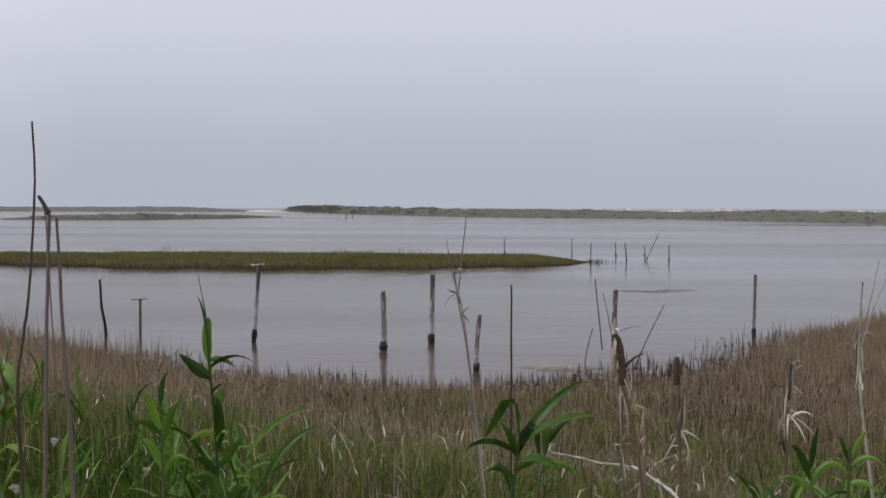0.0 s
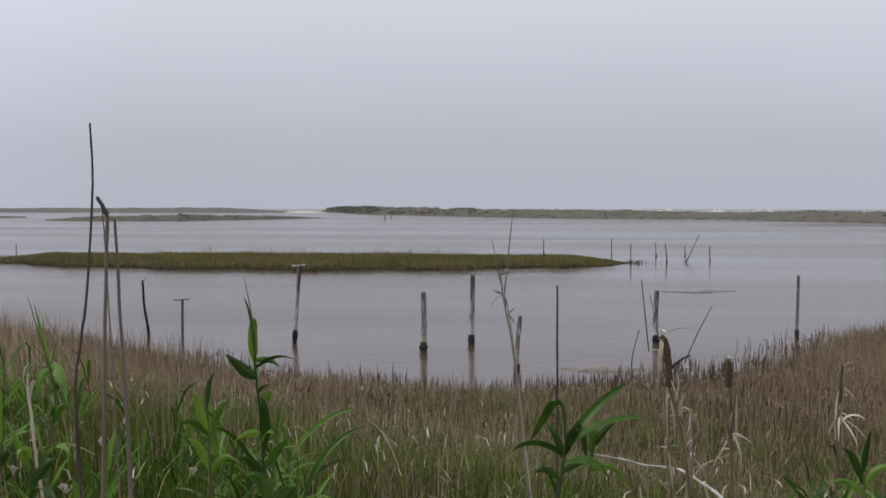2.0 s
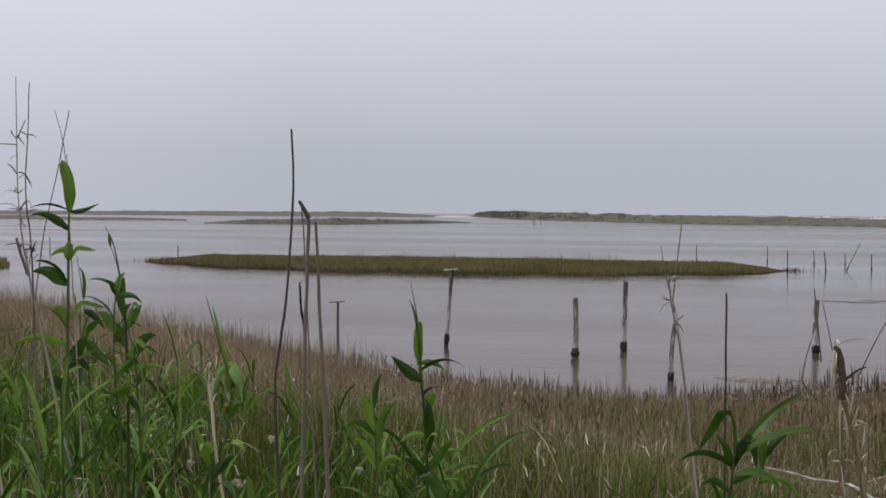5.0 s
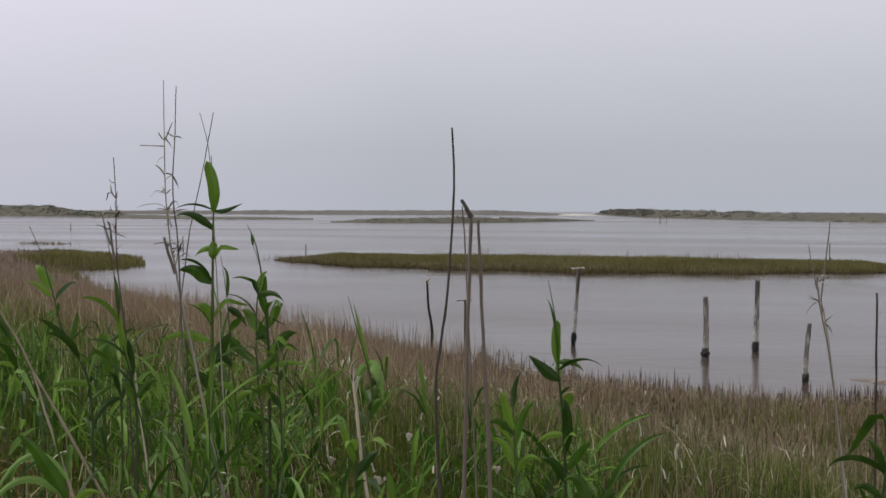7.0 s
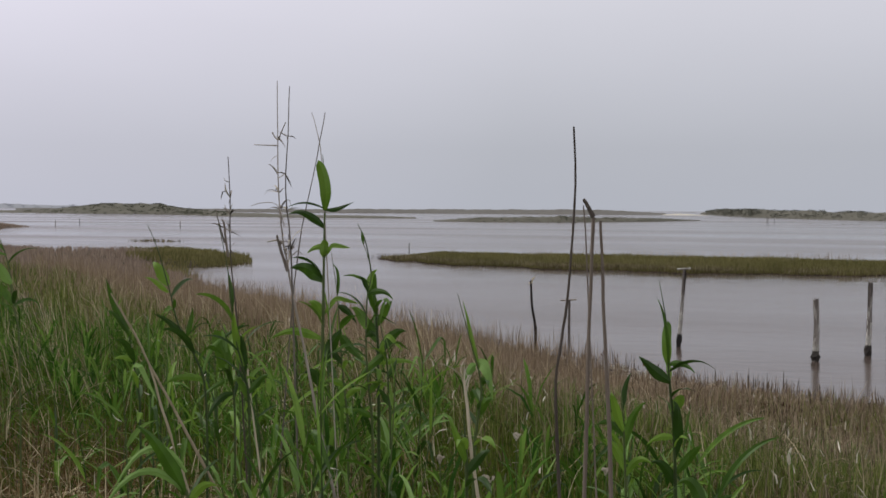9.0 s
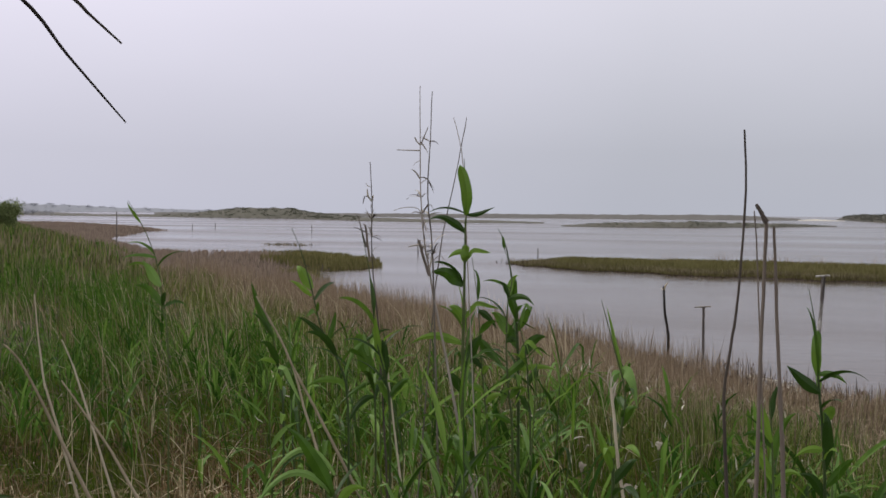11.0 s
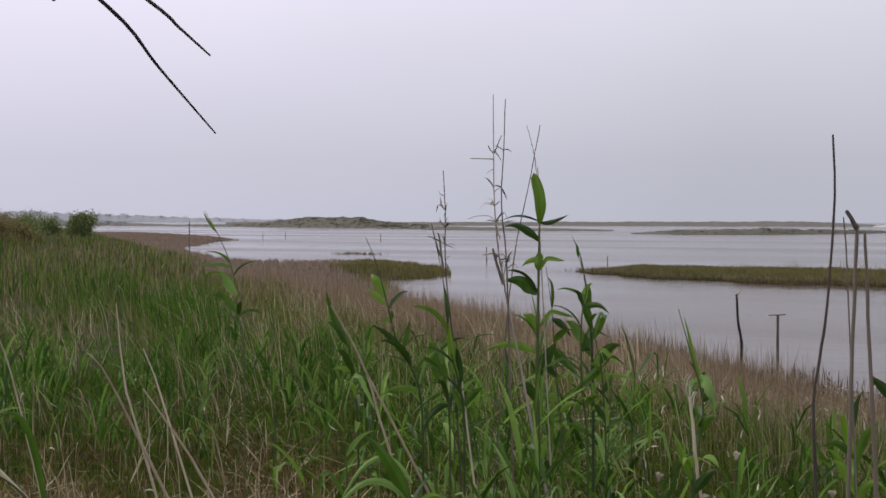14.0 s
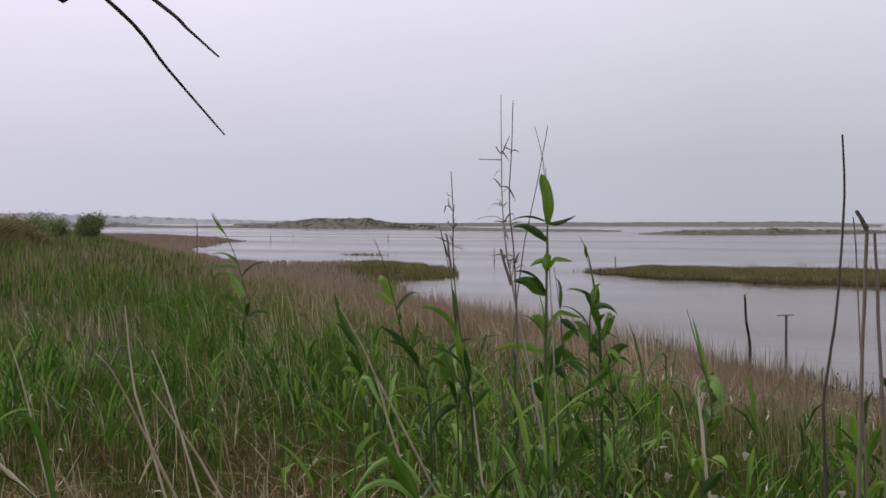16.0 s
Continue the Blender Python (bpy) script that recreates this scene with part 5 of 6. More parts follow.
def reed(pts, leaves, r, label):
    """A green reed: a jointed stem through the points, and leaves (height, reach across, rise, width, arch)."""
    pts = [Vector(p) for p in pts]
    foot = Vector((pts[0].x, pts[0].y, land_at(pts[0].x, pts[0].y) - 0.03))
    line = smooth_line([foot] + pts, 4)
    thing = root("green_reed", foot, label, "reed", "green reeds on the bank")
    n = len(line)
    bm = bmesh.new()
    tube(bm, [p - foot for p in line], [max(0.0012, r * (1 - 0.85 * (i / (n - 1)) ** 1.5)) * (1.15 if i % 4 == 1 else 1) for i in range(n)], 7, 0.04)
    part("stem", bm, M_STEM, thing)
    away = Vector((foot.x, foot.y, 0)).normalized()
    right = Vector((away.y, -away.x, 0))
    g = random.Random(int(abs(foot.x * 1000) + abs(foot.y * 100)))
    pale = 2 if "pale" in label else 0
    for z, reach, rise, width, arch in leaves:
        at = min(line, key=lambda p: abs(p.z - z)) - foot
        at = Vector((at.x, at.y, z - foot.z))
        end = at + right * reach + Vector((0, 0, rise)) + away * g.uniform(-0.06, 0.04)
        bm = bmesh.new()
        leaf(bm, at, end, width, arch, right)
        pale -= 1
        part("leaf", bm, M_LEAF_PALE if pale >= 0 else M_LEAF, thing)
    # the lower, older leaves of a full-grown stem
    if line[-1].z - foot.z > 1.0:
        turn = g.uniform(0, 6.28)
        for k in range(5):
            at = line[int((0.3 + 0.42 * (k + g.uniform(-0.3, 0.3)) / 5) * (n - 1))] - foot
            bm = bmesh.new()
            drooping(bm, at, turn + math.pi * (k % 2) + g.uniform(-0.5, 0.5), g.uniform(0.5, 1.2), g.uniform(0.6, 1.8), g.uniform(0.12, 0.22), g.uniform(0.018, 0.032), g.uniform(-0.9, 0.9), g.random() < 0.3)
            part("leaf", bm, M_LEAF, thing)
    return thing


cane("tall_dry_cane", [(-0.623, 1.804, 2.161), (-0.627, 1.803, 2.239), (-0.63, 1.802, 2.335), (-0.622, 1.804, 2.404), (-0.615, 1.806, 2.456), (-0.609, 1.807, 2.534), (-0.604, 1.809, 2.637), (-0.607, 1.808, 2.726)], 0.0029, 0.0015, "tall thin dark dry reed cane rising above the water")
cane("broken_dry_cane", [(-0.569, 1.735, 2.18), (-0.567, 1.735, 2.28), (-0.565, 1.736, 2.413), (-0.562, 1.736, 2.512), (-0.56, 1.737, 2.59)], 0.0032, 0.0024, "dry reed cane with a kinked dark broken top")
attach("snapped_head", [(-0.56, 1.737, 2.59), (-0.567, 1.735, 2.604), (-0.574, 1.734, 2.616)], 0.0036, 0.0022, "dark snapped cane end")
cane("dry_cane", [(-0.531, 1.744, 2.179), (-0.535, 1.743, 2.28), (-0.54, 1.742, 2.372), (-0.544, 1.741, 2.446), (-0.547, 1.74, 2.52), (-0.55, 1.739, 2.585)], 0.0036, 0.002, "slender pale dry reed cane beside a broken one")
cane("thin_dry_cane", [(-0.582, 1.814, 2.439), (-0.587, 1.813, 2.543), (-0.592, 1.812, 2.607)], 0.0013, 0.0009, "very thin dry grass stalk leaning on a cane")
cane("leaning_dry_cane", [(0.123, 4.498, 1.78), (0.101, 4.499, 1.99), (0.08, 4.499, 2.136), (0.059, 4.5, 2.241), (0.042, 4.5, 2.352)], 0.0028, 0.0034, "grey leaning dry cane with torn husks")
cane("leaning_dry_cane", [(0.119, 4.518, 1.861), (0.099, 4.519, 2.029), (0.076, 4.519, 2.197), (0.059, 4.52, 2.281)], 0.0028, 0.0036, "grey leaning dry cane beside a taller one")
attach("side_twig", [(0.057, 4.5, 2.283), (0.071, 4.499, 2.429), (0.079, 4.499, 2.502), (0.085, 4.499, 2.566)], 0.0028, 0.0018, "thin dark twig bent above the marsh")
attach("side_twig", [(0.05, 4.5, 2.304), (0.034, 4.5, 2.366), (0.012, 4.5, 2.483)], 0.002, 0.0012, "thin pale twig among dry canes")
cane("black_rod", [(0.271, 4.792, 1.726), (0.27, 4.792, 1.923), (0.27, 4.792, 2.106), (0.269, 4.792, 2.298)], 0.0045, 0.004, "thin straight dark rod standing in the marsh")
cane("broken_cattail", [(0.816, 4.933, 1.42), (0.792, 4.937, 1.632), (0.762, 4.942, 1.769), (0.732, 4.946, 1.884), (0.718, 4.948, 1.976), (0.699, 4.951, 2.086)], 0.007, 0.006, "broken dead cattail stalk with bleached torn leaves")
attach("side_twig", [(0.79, 4.937, 1.978), (0.838, 4.929, 2.094), (0.894, 4.919, 2.209)], 0.0026, 0.0016, "thin dark twig leaning over the marsh edge")
attach("side_twig", [(0.66, 4.956, 1.859), (0.587, 4.965, 1.927), (0.586, 4.965, 2.008), (0.611, 4.963, 2.108)], 0.0035, 0.002, "thin dark twig at the marsh edge")
attach("side_twig", [(0.69, 4.952, 2.068), (0.672, 4.955, 2.16), (0.651, 4.957, 2.252)], 0.0026, 0.0014, "thin dry twig by a broken cane")
attach("side_twig", [(0.65, 4.958, 2.021), (0.635, 4.959, 2.159), (0.619, 4.962, 2.311)], 0.003, 0.002, "thin dry twig by a broken cane")
attach("dark_head", [(0.73, 4.947, 1.88), (0.729, 4.947, 1.976), (0.717, 4.948, 2.057), (0.699, 4.951, 2.086)], 0.015, 0.009, "dark shaggy seed head")
attach("dark_head", [(0.736, 4.946, 1.953), (0.783, 4.938, 1.996), (0.816, 4.933, 2.01)], 0.006, 0.002, "dark bent leaf")
cane("broken_cattail", [(0.754, 5.044, 1.445), (0.748, 5.045, 1.681), (0.742, 5.046, 1.846)], 0.006, 0.005, "pale dead cattail stalk split at the top")
cane("broken_cattail", [(0.819, 4.983, 1.483), (0.829, 4.981, 1.623), (0.826, 4.982, 1.781)], 0.013, 0.008, "bleached dead cattail stalk with loose strips")
cane("broken_cattail", [(0.635, 3.238, 1.859), (0.632, 3.239, 2.01), (0.627, 3.24, 2.143), (0.623, 3.241, 2.204)], 0.004, 0.004, "dead cattail stalk with a brown seed head")
cane("broken_cattail", [(1.194, 4.235, 1.592), (1.199, 4.233, 1.791), (1.205, 4.232, 1.949), (1.211, 4.23, 2.052)], 0.005, 0.004, "dead cattail stalk with hanging bleached leaves")
attach("dark_sheath", [(1.204, 4.232, 1.935), (1.208, 4.231, 1.99), (1.211, 4.23, 2.06)], 0.0075, 0.004, "dark rotten leaf sheath")
for turn, rise, droop, length, wide in ((-0.2, -0.5, 0.7, 0.13, 0.005), (0.3, -0.9, 0.6, 0.1, 0.004), (3.4, -0.6, 0.9, 0.07, 0.008), (2.9, -0.9, 0.6, 0.08, 0.009), (-0.6, -0.8, 0.6, 0.12, 0.007), (4.4, -0.7, 0.8, 0.1, 0.01)):
    bm = bmesh.new()
    drooping(bm, Vector((1.203, 4.228, 1.885)) - LAST[0].location, turn, rise, droop, length, wide, 0.6, False, 8)
    part("hanging_strip", bm, M_BLEACH, LAST[0], "long bleached leaf strip")
cane("broken_cattail", [(1.651, 4.719, 1.654), (1.623, 4.729, 1.895), (1.617, 4.731, 2.093), (1.626, 4.728, 2.292)], 0.007, 0.004, "grey dead reed stalk with torn sheaths")
attach("side_twig", [(1.621, 4.73, 2.072), (1.65, 4.72, 2.215), (1.683, 4.708, 2.398)], 0.0026, 0.0014, "thin dry twig rising beside a dead stalk")
attach("side_twig", [(1.621, 4.73, 2.05), (1.664, 4.715, 2.205), (1.707, 4.7, 2.326)], 0.0026, 0.0014, "thin dry twig rising beside a dead stalk")
cane("branched_dry_stalk", [(-2.15, 4.346, 1.468), (-2.205, 4.32, 1.74), (-2.232, 4.308, 1.895), (-2.268, 4.291, 2.094), (-2.302, 4.274, 2.27), (-2.317, 4.266, 2.378), (-2.336, 4.256, 2.487), (-2.35, 4.25, 2.661), (-2.352, 4.249, 2.878), (-2.354, 4.247, 3.093)], 0.0068, 0.0014, "pale dry reed stalk with bare side twigs at its head")
attach("side_twig", [(-2.352, 4.249, 2.843), (-2.397, 4.225, 2.844), (-2.432, 4.206, 2.845)], 0.0025, 0.0015, "dry side twig")
attach("side_twig", [(-2.352, 4.249, 2.865), (-2.363, 4.243, 2.877), (-2.371, 4.239, 2.894)], 0.0028, 0.0025, "dry side twig")
attach("side_twig", [(-2.35, 4.25, 2.865), (-2.338, 4.255, 2.899), (-2.325, 4.262, 2.934)], 0.0025, 0.0015, "dry side twig")
attach("side_twig", [(-2.317, 4.266, 2.356), (-2.34, 4.255, 2.433), (-2.355, 4.247, 2.496)], 0.007, 0.004, "dark broken side stalk")
attach("side_twig", [(-2.329, 4.26, 2.531), (-2.354, 4.248, 2.613), (-2.404, 4.221, 2.622), (-2.442, 4.201, 2.609)], 0.002, 0.001, "dry side twig")
attach("side_twig", [(-2.333, 4.258, 2.465), (-2.354, 4.248, 2.477), (-2.39, 4.229, 2.47)], 0.005, 0.002, "dry curled husk")
cane("dry_stalk", [(-2.302, 4.274, 2.27), (-2.308, 4.271, 2.465), (-2.325, 4.262, 2.661), (-2.317, 4.266, 2.878), (-2.312, 4.269, 3.073)], 0.0041, 0.0015, "thin dry stalk with loose husks")
cane("dry_stalk", [(-2.416, 4.468, 1.979), (-2.395, 4.478, 2.288), (-2.365, 4.493, 2.528), (-2.314, 4.518, 2.802), (-2.283, 4.532, 2.991)], 0.0034, 0.0015, "thin straight dry stalk crossing another")
cane("dry_stalk", [(-2.283, 4.532, 2.574), (-2.291, 4.528, 2.756), (-2.308, 4.52, 2.893), (-2.332, 4.509, 2.99)], 0.0027, 0.0013, "thin dry stalk above a broad green leaf")
cane("dry_stalk", [(-2.676, 4.556, 1.815), (-2.688, 4.55, 2.053), (-2.704, 4.541, 2.242), (-2.72, 4.532, 2.43), (-2.719, 4.533, 2.641), (-2.727, 4.528, 2.815)], 0.0041, 0.0017, "thin dark dry stalk with a brown husk")
attach("husk", [(-2.726, 4.529, 2.395), (-2.733, 4.524, 2.454), (-2.741, 4.52, 2.534), (-2.749, 4.516, 2.552)], 0.006, 0.003, "dark brown withered husk")
attach("husk", [(-2.739, 4.521, 2.454), (-2.759, 4.51, 2.536), (-2.771, 4.503, 2.594)], 0.004, 0.0015, "dry pale husk")
attach("husk", [(-2.743, 4.519, 2.519), (-2.769, 4.504, 2.533), (-2.787, 4.494, 2.538)], 0.003, 0.001, "dry pale husk")
cane("fallen_dry_cane", [(-1.27, 3.429, 1.741), (-1.292, 3.421, 1.897), (-1.302, 3.418, 2.014), (-1.311, 3.415, 2.095)], 0.0051, 0.0044, "pale dry cane with a frayed white tip in the grass")
cane("fallen_dry_cane", [(-2.657, 2.244, 1.882), (-2.687, 2.212, 2.078), (-2.706, 2.19, 2.21), (-2.726, 2.168, 2.301)], 0.0031, 0.0016, "dry pale broken reed cane standing in the green bank")
cane("fallen_dry_cane", [(-2.428, 2.465, 1.863), (-2.477, 2.421, 2.004), (-2.516, 2.385, 2.118), (-2.552, 2.351, 2.217), (-2.579, 2.324, 2.259)], 0.0054, 0.0021, "dry pale broken reed cane standing in the green bank")
cane("fallen_dry_cane", [(-2.401, 2.619, 1.836), (-2.451, 2.577, 1.958), (-2.502, 2.533, 2.061), (-2.544, 2.495, 2.147)], 0.0047, 0.0021, "dry pale broken reed cane standing in the green bank")
cane("fallen_dry_cane", [(-2.687, 2.635, 1.983), (-2.713, 2.611, 2.115), (-2.724, 2.601, 2.229), (-2.733, 2.593, 2.366)], 0.0044, 0.0016, "dry pale broken reed cane standing in the green bank")
cane("fallen_dry_cane", [(-2.634, 2.683, 2.062), (-2.652, 2.667, 2.145), (-2.678, 2.643, 2.235)], 0.0037, 0.0016, "dry pale broken reed cane standing in the green bank")
cane("fallen_dry_cane", [(-2.372, 2.642, 1.834), (-2.389, 2.629, 1.948), (-2.407, 2.613, 2.05)], 0.0025, 0.001, "dry pale broken reed cane standing in the green bank")
cane("fallen_dry_cane", [(-2.607, 2.151, 1.906), (-2.638, 2.117, 1.955), (-2.672, 2.078, 2.015)], 0.0063, 0.0041, "dry pale broken reed cane standing in the green bank")
reed([(-2.72, 4.34, 1.796), (-2.762, 4.316, 2.005), (-2.816, 4.284, 2.128), (-2.848, 4.265, 2.277), (-2.887, 4.241, 2.441), (-2.92, 4.22, 2.536)],
     [(2.291, -0.062, 0.127, 0.0501, 0.12), (2.258, -0.093, 0.088, 0.0249, 0.15), (2.189, 0.0, 0.069, 0.0161, 0.05), (2.042, -0.148, 0.162, 0.0324, 0.1), (1.905, -0.169, 0.025, 0.0324, 0.25), (2.08, 0.025, 0.134, 0.0236, 0.1)],
     0.005, "green reed with torn drooping leaves")
reed([(-2.669, 4.482, 1.73), (-2.682, 4.475, 1.879), (-2.699, 4.466, 1.993), (-2.715, 4.457, 2.045)],
     [(2.093, 0.009, -0.212, 0.021, 0.05), (2.06, -0.09, -0.172, 0.0194, 0.35), (1.905, -0.064, 0.191, -0.0629, 0.05), (2.057, 0.12, 0.076, 0.0164, 0.3), (1.891, -0.163, -0.076, 0.021, 0.4), (1.879, 0.137, 0.002, 0.015, 0.25), (1.83, -0.113, -0.099, 0.0331, 0.5)],
     0.005, "green reed with a broad pale-backed leaf folded over")
reed([(-2.569, 4.422, 1.747), (-2.585, 4.413, 1.919), (-2.612, 4.399, 2.042), (-2.629, 4.39, 2.165), (-2.645, 4.381, 2.351), (-2.678, 4.363, 2.536)],
     [(1.956, -0.039, 0.257, 0.0383, 0.05), (1.919, -0.016, 0.208, 0.0354, 0.1), (1.845, 0.086, 0.111, 0.0324, 0.3), (1.819, -0.062, 0.125, 0.0295, 0.3), (2.179, -0.019, 0.208, 0.0206, 0.05)],
     0.0055, "tall green reed shoot with narrow upright leaves")
reed([(-3.053, 4.372, 1.714), (-3.065, 4.365, 1.867), (-3.084, 4.353, 2.021), (-3.102, 4.341, 2.137)],
     [(2.086, -0.087, 0.243, 0.0337, 0.08), (2.067, -0.094, 0.149, 0.0306, 0.1), (1.958, -0.089, 0.038, 0.0245, 0.4), (1.893, 0.084, 0.089, 0.0276, 0.4)],
     0.005, "green reed shoot among dry canes")
cane("fallen_dry_cane", [(-2.806, 4.29, 1.728), (-2.857, 4.259, 1.845), (-2.911, 4.226, 1.964), (-2.961, 4.194, 2.094), (-3.004, 4.166, 2.185), (-3.038, 4.144, 2.259)], 0.0062, 0.0034, "dry pale broken reed cane standing in the green bank")
cane("fallen_dry_cane", [(-2.855, 4.26, 1.729), (-2.879, 4.246, 1.82), (-2.895, 4.236, 1.894), (-2.913, 4.225, 1.966)], 0.0055, 0.004, "dry pale broken reed cane standing in the green bank")
cane("fallen_dry_cane", [(-2.648, 4.606, 1.698), (-2.661, 4.599, 1.815), (-2.674, 4.592, 1.95)], 0.0045, 0.0035, "dry pale broken reed cane standing in the green bank")
reed([(-1.886, 2.819, 1.763), (-1.893, 2.814, 1.838)],
     [(1.897, -0.202, -0.04, 0.0209, 1.75), (1.84, -0.237, -0.031, 0.0224, 1.1), (1.838, -0.13, 0.244, 0.0419, 0.05), (1.808, 0.081, 0.076, 0.0269, 0.5)],
     0.007, "near green reed with long pale-backed arching leaves")
reed([(-2.103, 4.612, 1.67), (-2.122, 4.604, 1.894), (-2.129, 4.601, 2.077), (-2.125, 4.603, 2.238), (-2.11, 4.609, 2.347), (-2.148, 4.593, 2.482)],
     [(2.268, 0.037, 0.102, 0.029, 0.12), (2.25, 0.109, 0.009, 0.029, 0.3), (2.109, -0.065, 0.123, 0.0483, 0.12), (2.261, -0.039, 0.09, 0.0218, 0.1), (2.298, -0.116, 0.053, 0.0156, 0.1), (2.077, 0.046, 0.012, 0.0313, 0.5), (1.894, -0.032, -0.081, 0.0313, 0.2), (1.843, 0.06, 0.062, 0.0313, 0.3), (1.745, -0.09, 0.049, 0.029, 0.3), (2.457, -0.009, 0.074, 0.0145, 0.05)],
     0.0055, "green reed with many short dark leaves")
reed([(-2.236, 4.663, 1.654), (-2.254, 4.656, 1.881), (-2.266, 4.65, 2.055), (-2.277, 4.645, 2.232), (-2.3, 4.634, 2.417)],
     [(2.074, 0.099, -0.094, 0.0442, 0.1), (1.956, -0.094, 0.087, 0.0319, 0.1), (2.194, 0.076, -0.057, 0.0345, 0.25), (2.243, -0.021, 0.175, 0.016, 0.05), (1.855, -0.085, 0.038, 0.0296, 0.4), (1.805, 0.076, 0.061, 0.0296, 0.3)],
     0.005, "green reed with dark leaves drooping to one side")
reed([(-2.035, 4.64, 1.669), (-2.044, 4.636, 1.867), (-2.053, 4.633, 2.004), (-2.076, 4.623, 2.127), (-2.102, 4.612, 2.25)],
     [(2.009, -0.127, -0.086, 0.0385, 0.15), (2.058, 0.005, -0.097, 0.0265, 0.0), (2.139, 0.028, 0.104, 0.0156, 0.3), (1.904, 0.039, 0.086, 0.0265, 0.2), (1.793, -0.049, 0.074, 0.029, 0.3)],
     0.0045, "slim green reed with hanging dark leaves")
reed([(-2.003, 1.638, 1.999), (-2.004, 1.637, 2.063)],
     [(2.052, -0.087, 0.207, 0.0152, 0.9), (2.031, -0.109, 0.08, 0.0239, 0.3)],
     0.006, "near green reed leaf arching over dry litter")
reed([(-0.91, 4.916, 1.42), (-0.918, 4.915, 1.702), (-0.935, 4.912, 1.886), (-0.943, 4.91, 1.978), (-0.951, 4.909, 2.138), (-0.983, 4.902, 2.32)],
     [(1.977, -0.002, 0.18, -0.0385, 0.12), (1.913, -0.125, 0.132, 0.0544, -0.15), (1.982, 0.106, -0.007, 0.0295, 0.5), (1.789, 0.046, 0.102, 0.0499, 0.2), (1.69, -0.111, -0.016, 0.034, 0.3), (1.61, -0.009, 0.305, 0.0499, 0.1), (1.54, 0.106, 0.162, 0.0408, 0.3), (1.494, -0.102, 0.139, 0.0453, 0.3), (1.977, -0.051, 0.352, 0.0159, 0.05)],
     0.0075, "young green reed with broad upright leaves before the water")
thing = reed([(0.25, 4.393, 1.511), (0.263, 4.392, 1.635), (0.275, 4.391, 1.758), (0.285, 4.39, 1.8)],
             [(1.70, -0.065, 0.15, 0.03, 0.2), (1.65, 0.13, 0.04, 0.032, 0.5), (1.62, -0.1, 0.06, 0.03, 0.6)],
             0.007, "leafy green reed with long bending blades")
for z, turn, rise, droop, length, wide, tilt, folded in ((1.72, 2.7, 1.5, 2.5, 0.38, 0.05, 0.5, True), (1.74, 0.25, 0.95, 0.55, 0.34, 0.038, 0.9, False), (1.73, -0.3, 0.75, 0.9, 0.33, 0.036, 0.6, False), (1.71, 0.1, 1.2, 2.6, 0.24, 0.036, 1.0, True), (1.68, -0.6, 0.4, 1.6, 0.2, 0.034, 0.8, False), (1.7, 3.3, 0.7, 1.6, 0.22, 0.03, 0.9, False)):
    bm = bmesh.new()
    drooping(bm, Vector((0.025, 0, z)) - Vector((0, 0, thing.location.z)), turn, rise, droop, length, wide, tilt, folded)
    part("leaf", bm, M_LEAF if z < 1.73 else M_LEAF_PALE if folded else M_LEAF, thing)
reed([(0.349, 4.486, 1.488), (0.373, 4.484, 1.657), (0.38, 4.482, 1.75)],
     [(1.72, 0.094, 0.1, 0.03, 0.3), (1.678, 0.015, 0.2, 0.03, 0.15), (1.636, 0.146, 0.0, 0.0326, 0.9)],
     0.006, "green reed with arching blades leaning over the rushes")
reed([(-2.291, 4.528, 1.7), (-2.291, 4.528, 1.977), (-2.289, 4.529, 2.161), (-2.287, 4.53, 2.345), (-2.285, 4.531, 2.528), (-2.283, 4.532, 2.642), (-2.291, 4.528, 2.82)],
     [(2.592, -0.028, 0.205, -0.046, 0.14), (2.597, 0.115, 0.06, 0.0224, -0.25), (2.523, -0.15, 0.079, 0.0385, 0.2), (2.6, -0.157, 0.014, 0.0113, 0.3), (2.402, 0.002, 0.072, -0.034, 0.1), (2.308, -0.136, 0.067, 0.0635, 0.3), (2.45, -0.069, -0.025, 0.0272, 0.2), (2.161, -0.06, 0.081, 0.0499, 0.2), (2.069, -0.217, 0.042, 0.0408, 0.25), (1.977, 0.079, 0.139, 0.0589, 0.2), (1.861, -0.083, 0.116, 0.0453, 0.3)],
     0.0085, "tall green reed with a broad folded leaf at its tip")
reed([(-1.498, 4.091, 1.679), (-1.485, 4.095, 1.86), (-1.474, 4.098, 1.981), (-1.513, 4.086, 2.141), (-1.555, 4.072, 2.301)],
     [(2.061, 0.056, -0.099, 0.0468, 0.9), (2.051, -0.044, -0.078, 0.0351, 0.9), (2.021, -0.06, 0.279, 0.0175, 0.05), (1.86, 0.06, 0.099, 0.0351, 0.3)],
     0.006, "green reed shoot with a pale folded leaf")
reed([(-0.563, 3.15, 1.773), (-0.568, 3.149, 1.833)],
     [(1.818, -0.074, 0.096, 0.0377, 0.9), (1.803, 0.062, 0.089, 0.0348, 0.5)],
     0.007, "near green reed leaf arching over the grass")
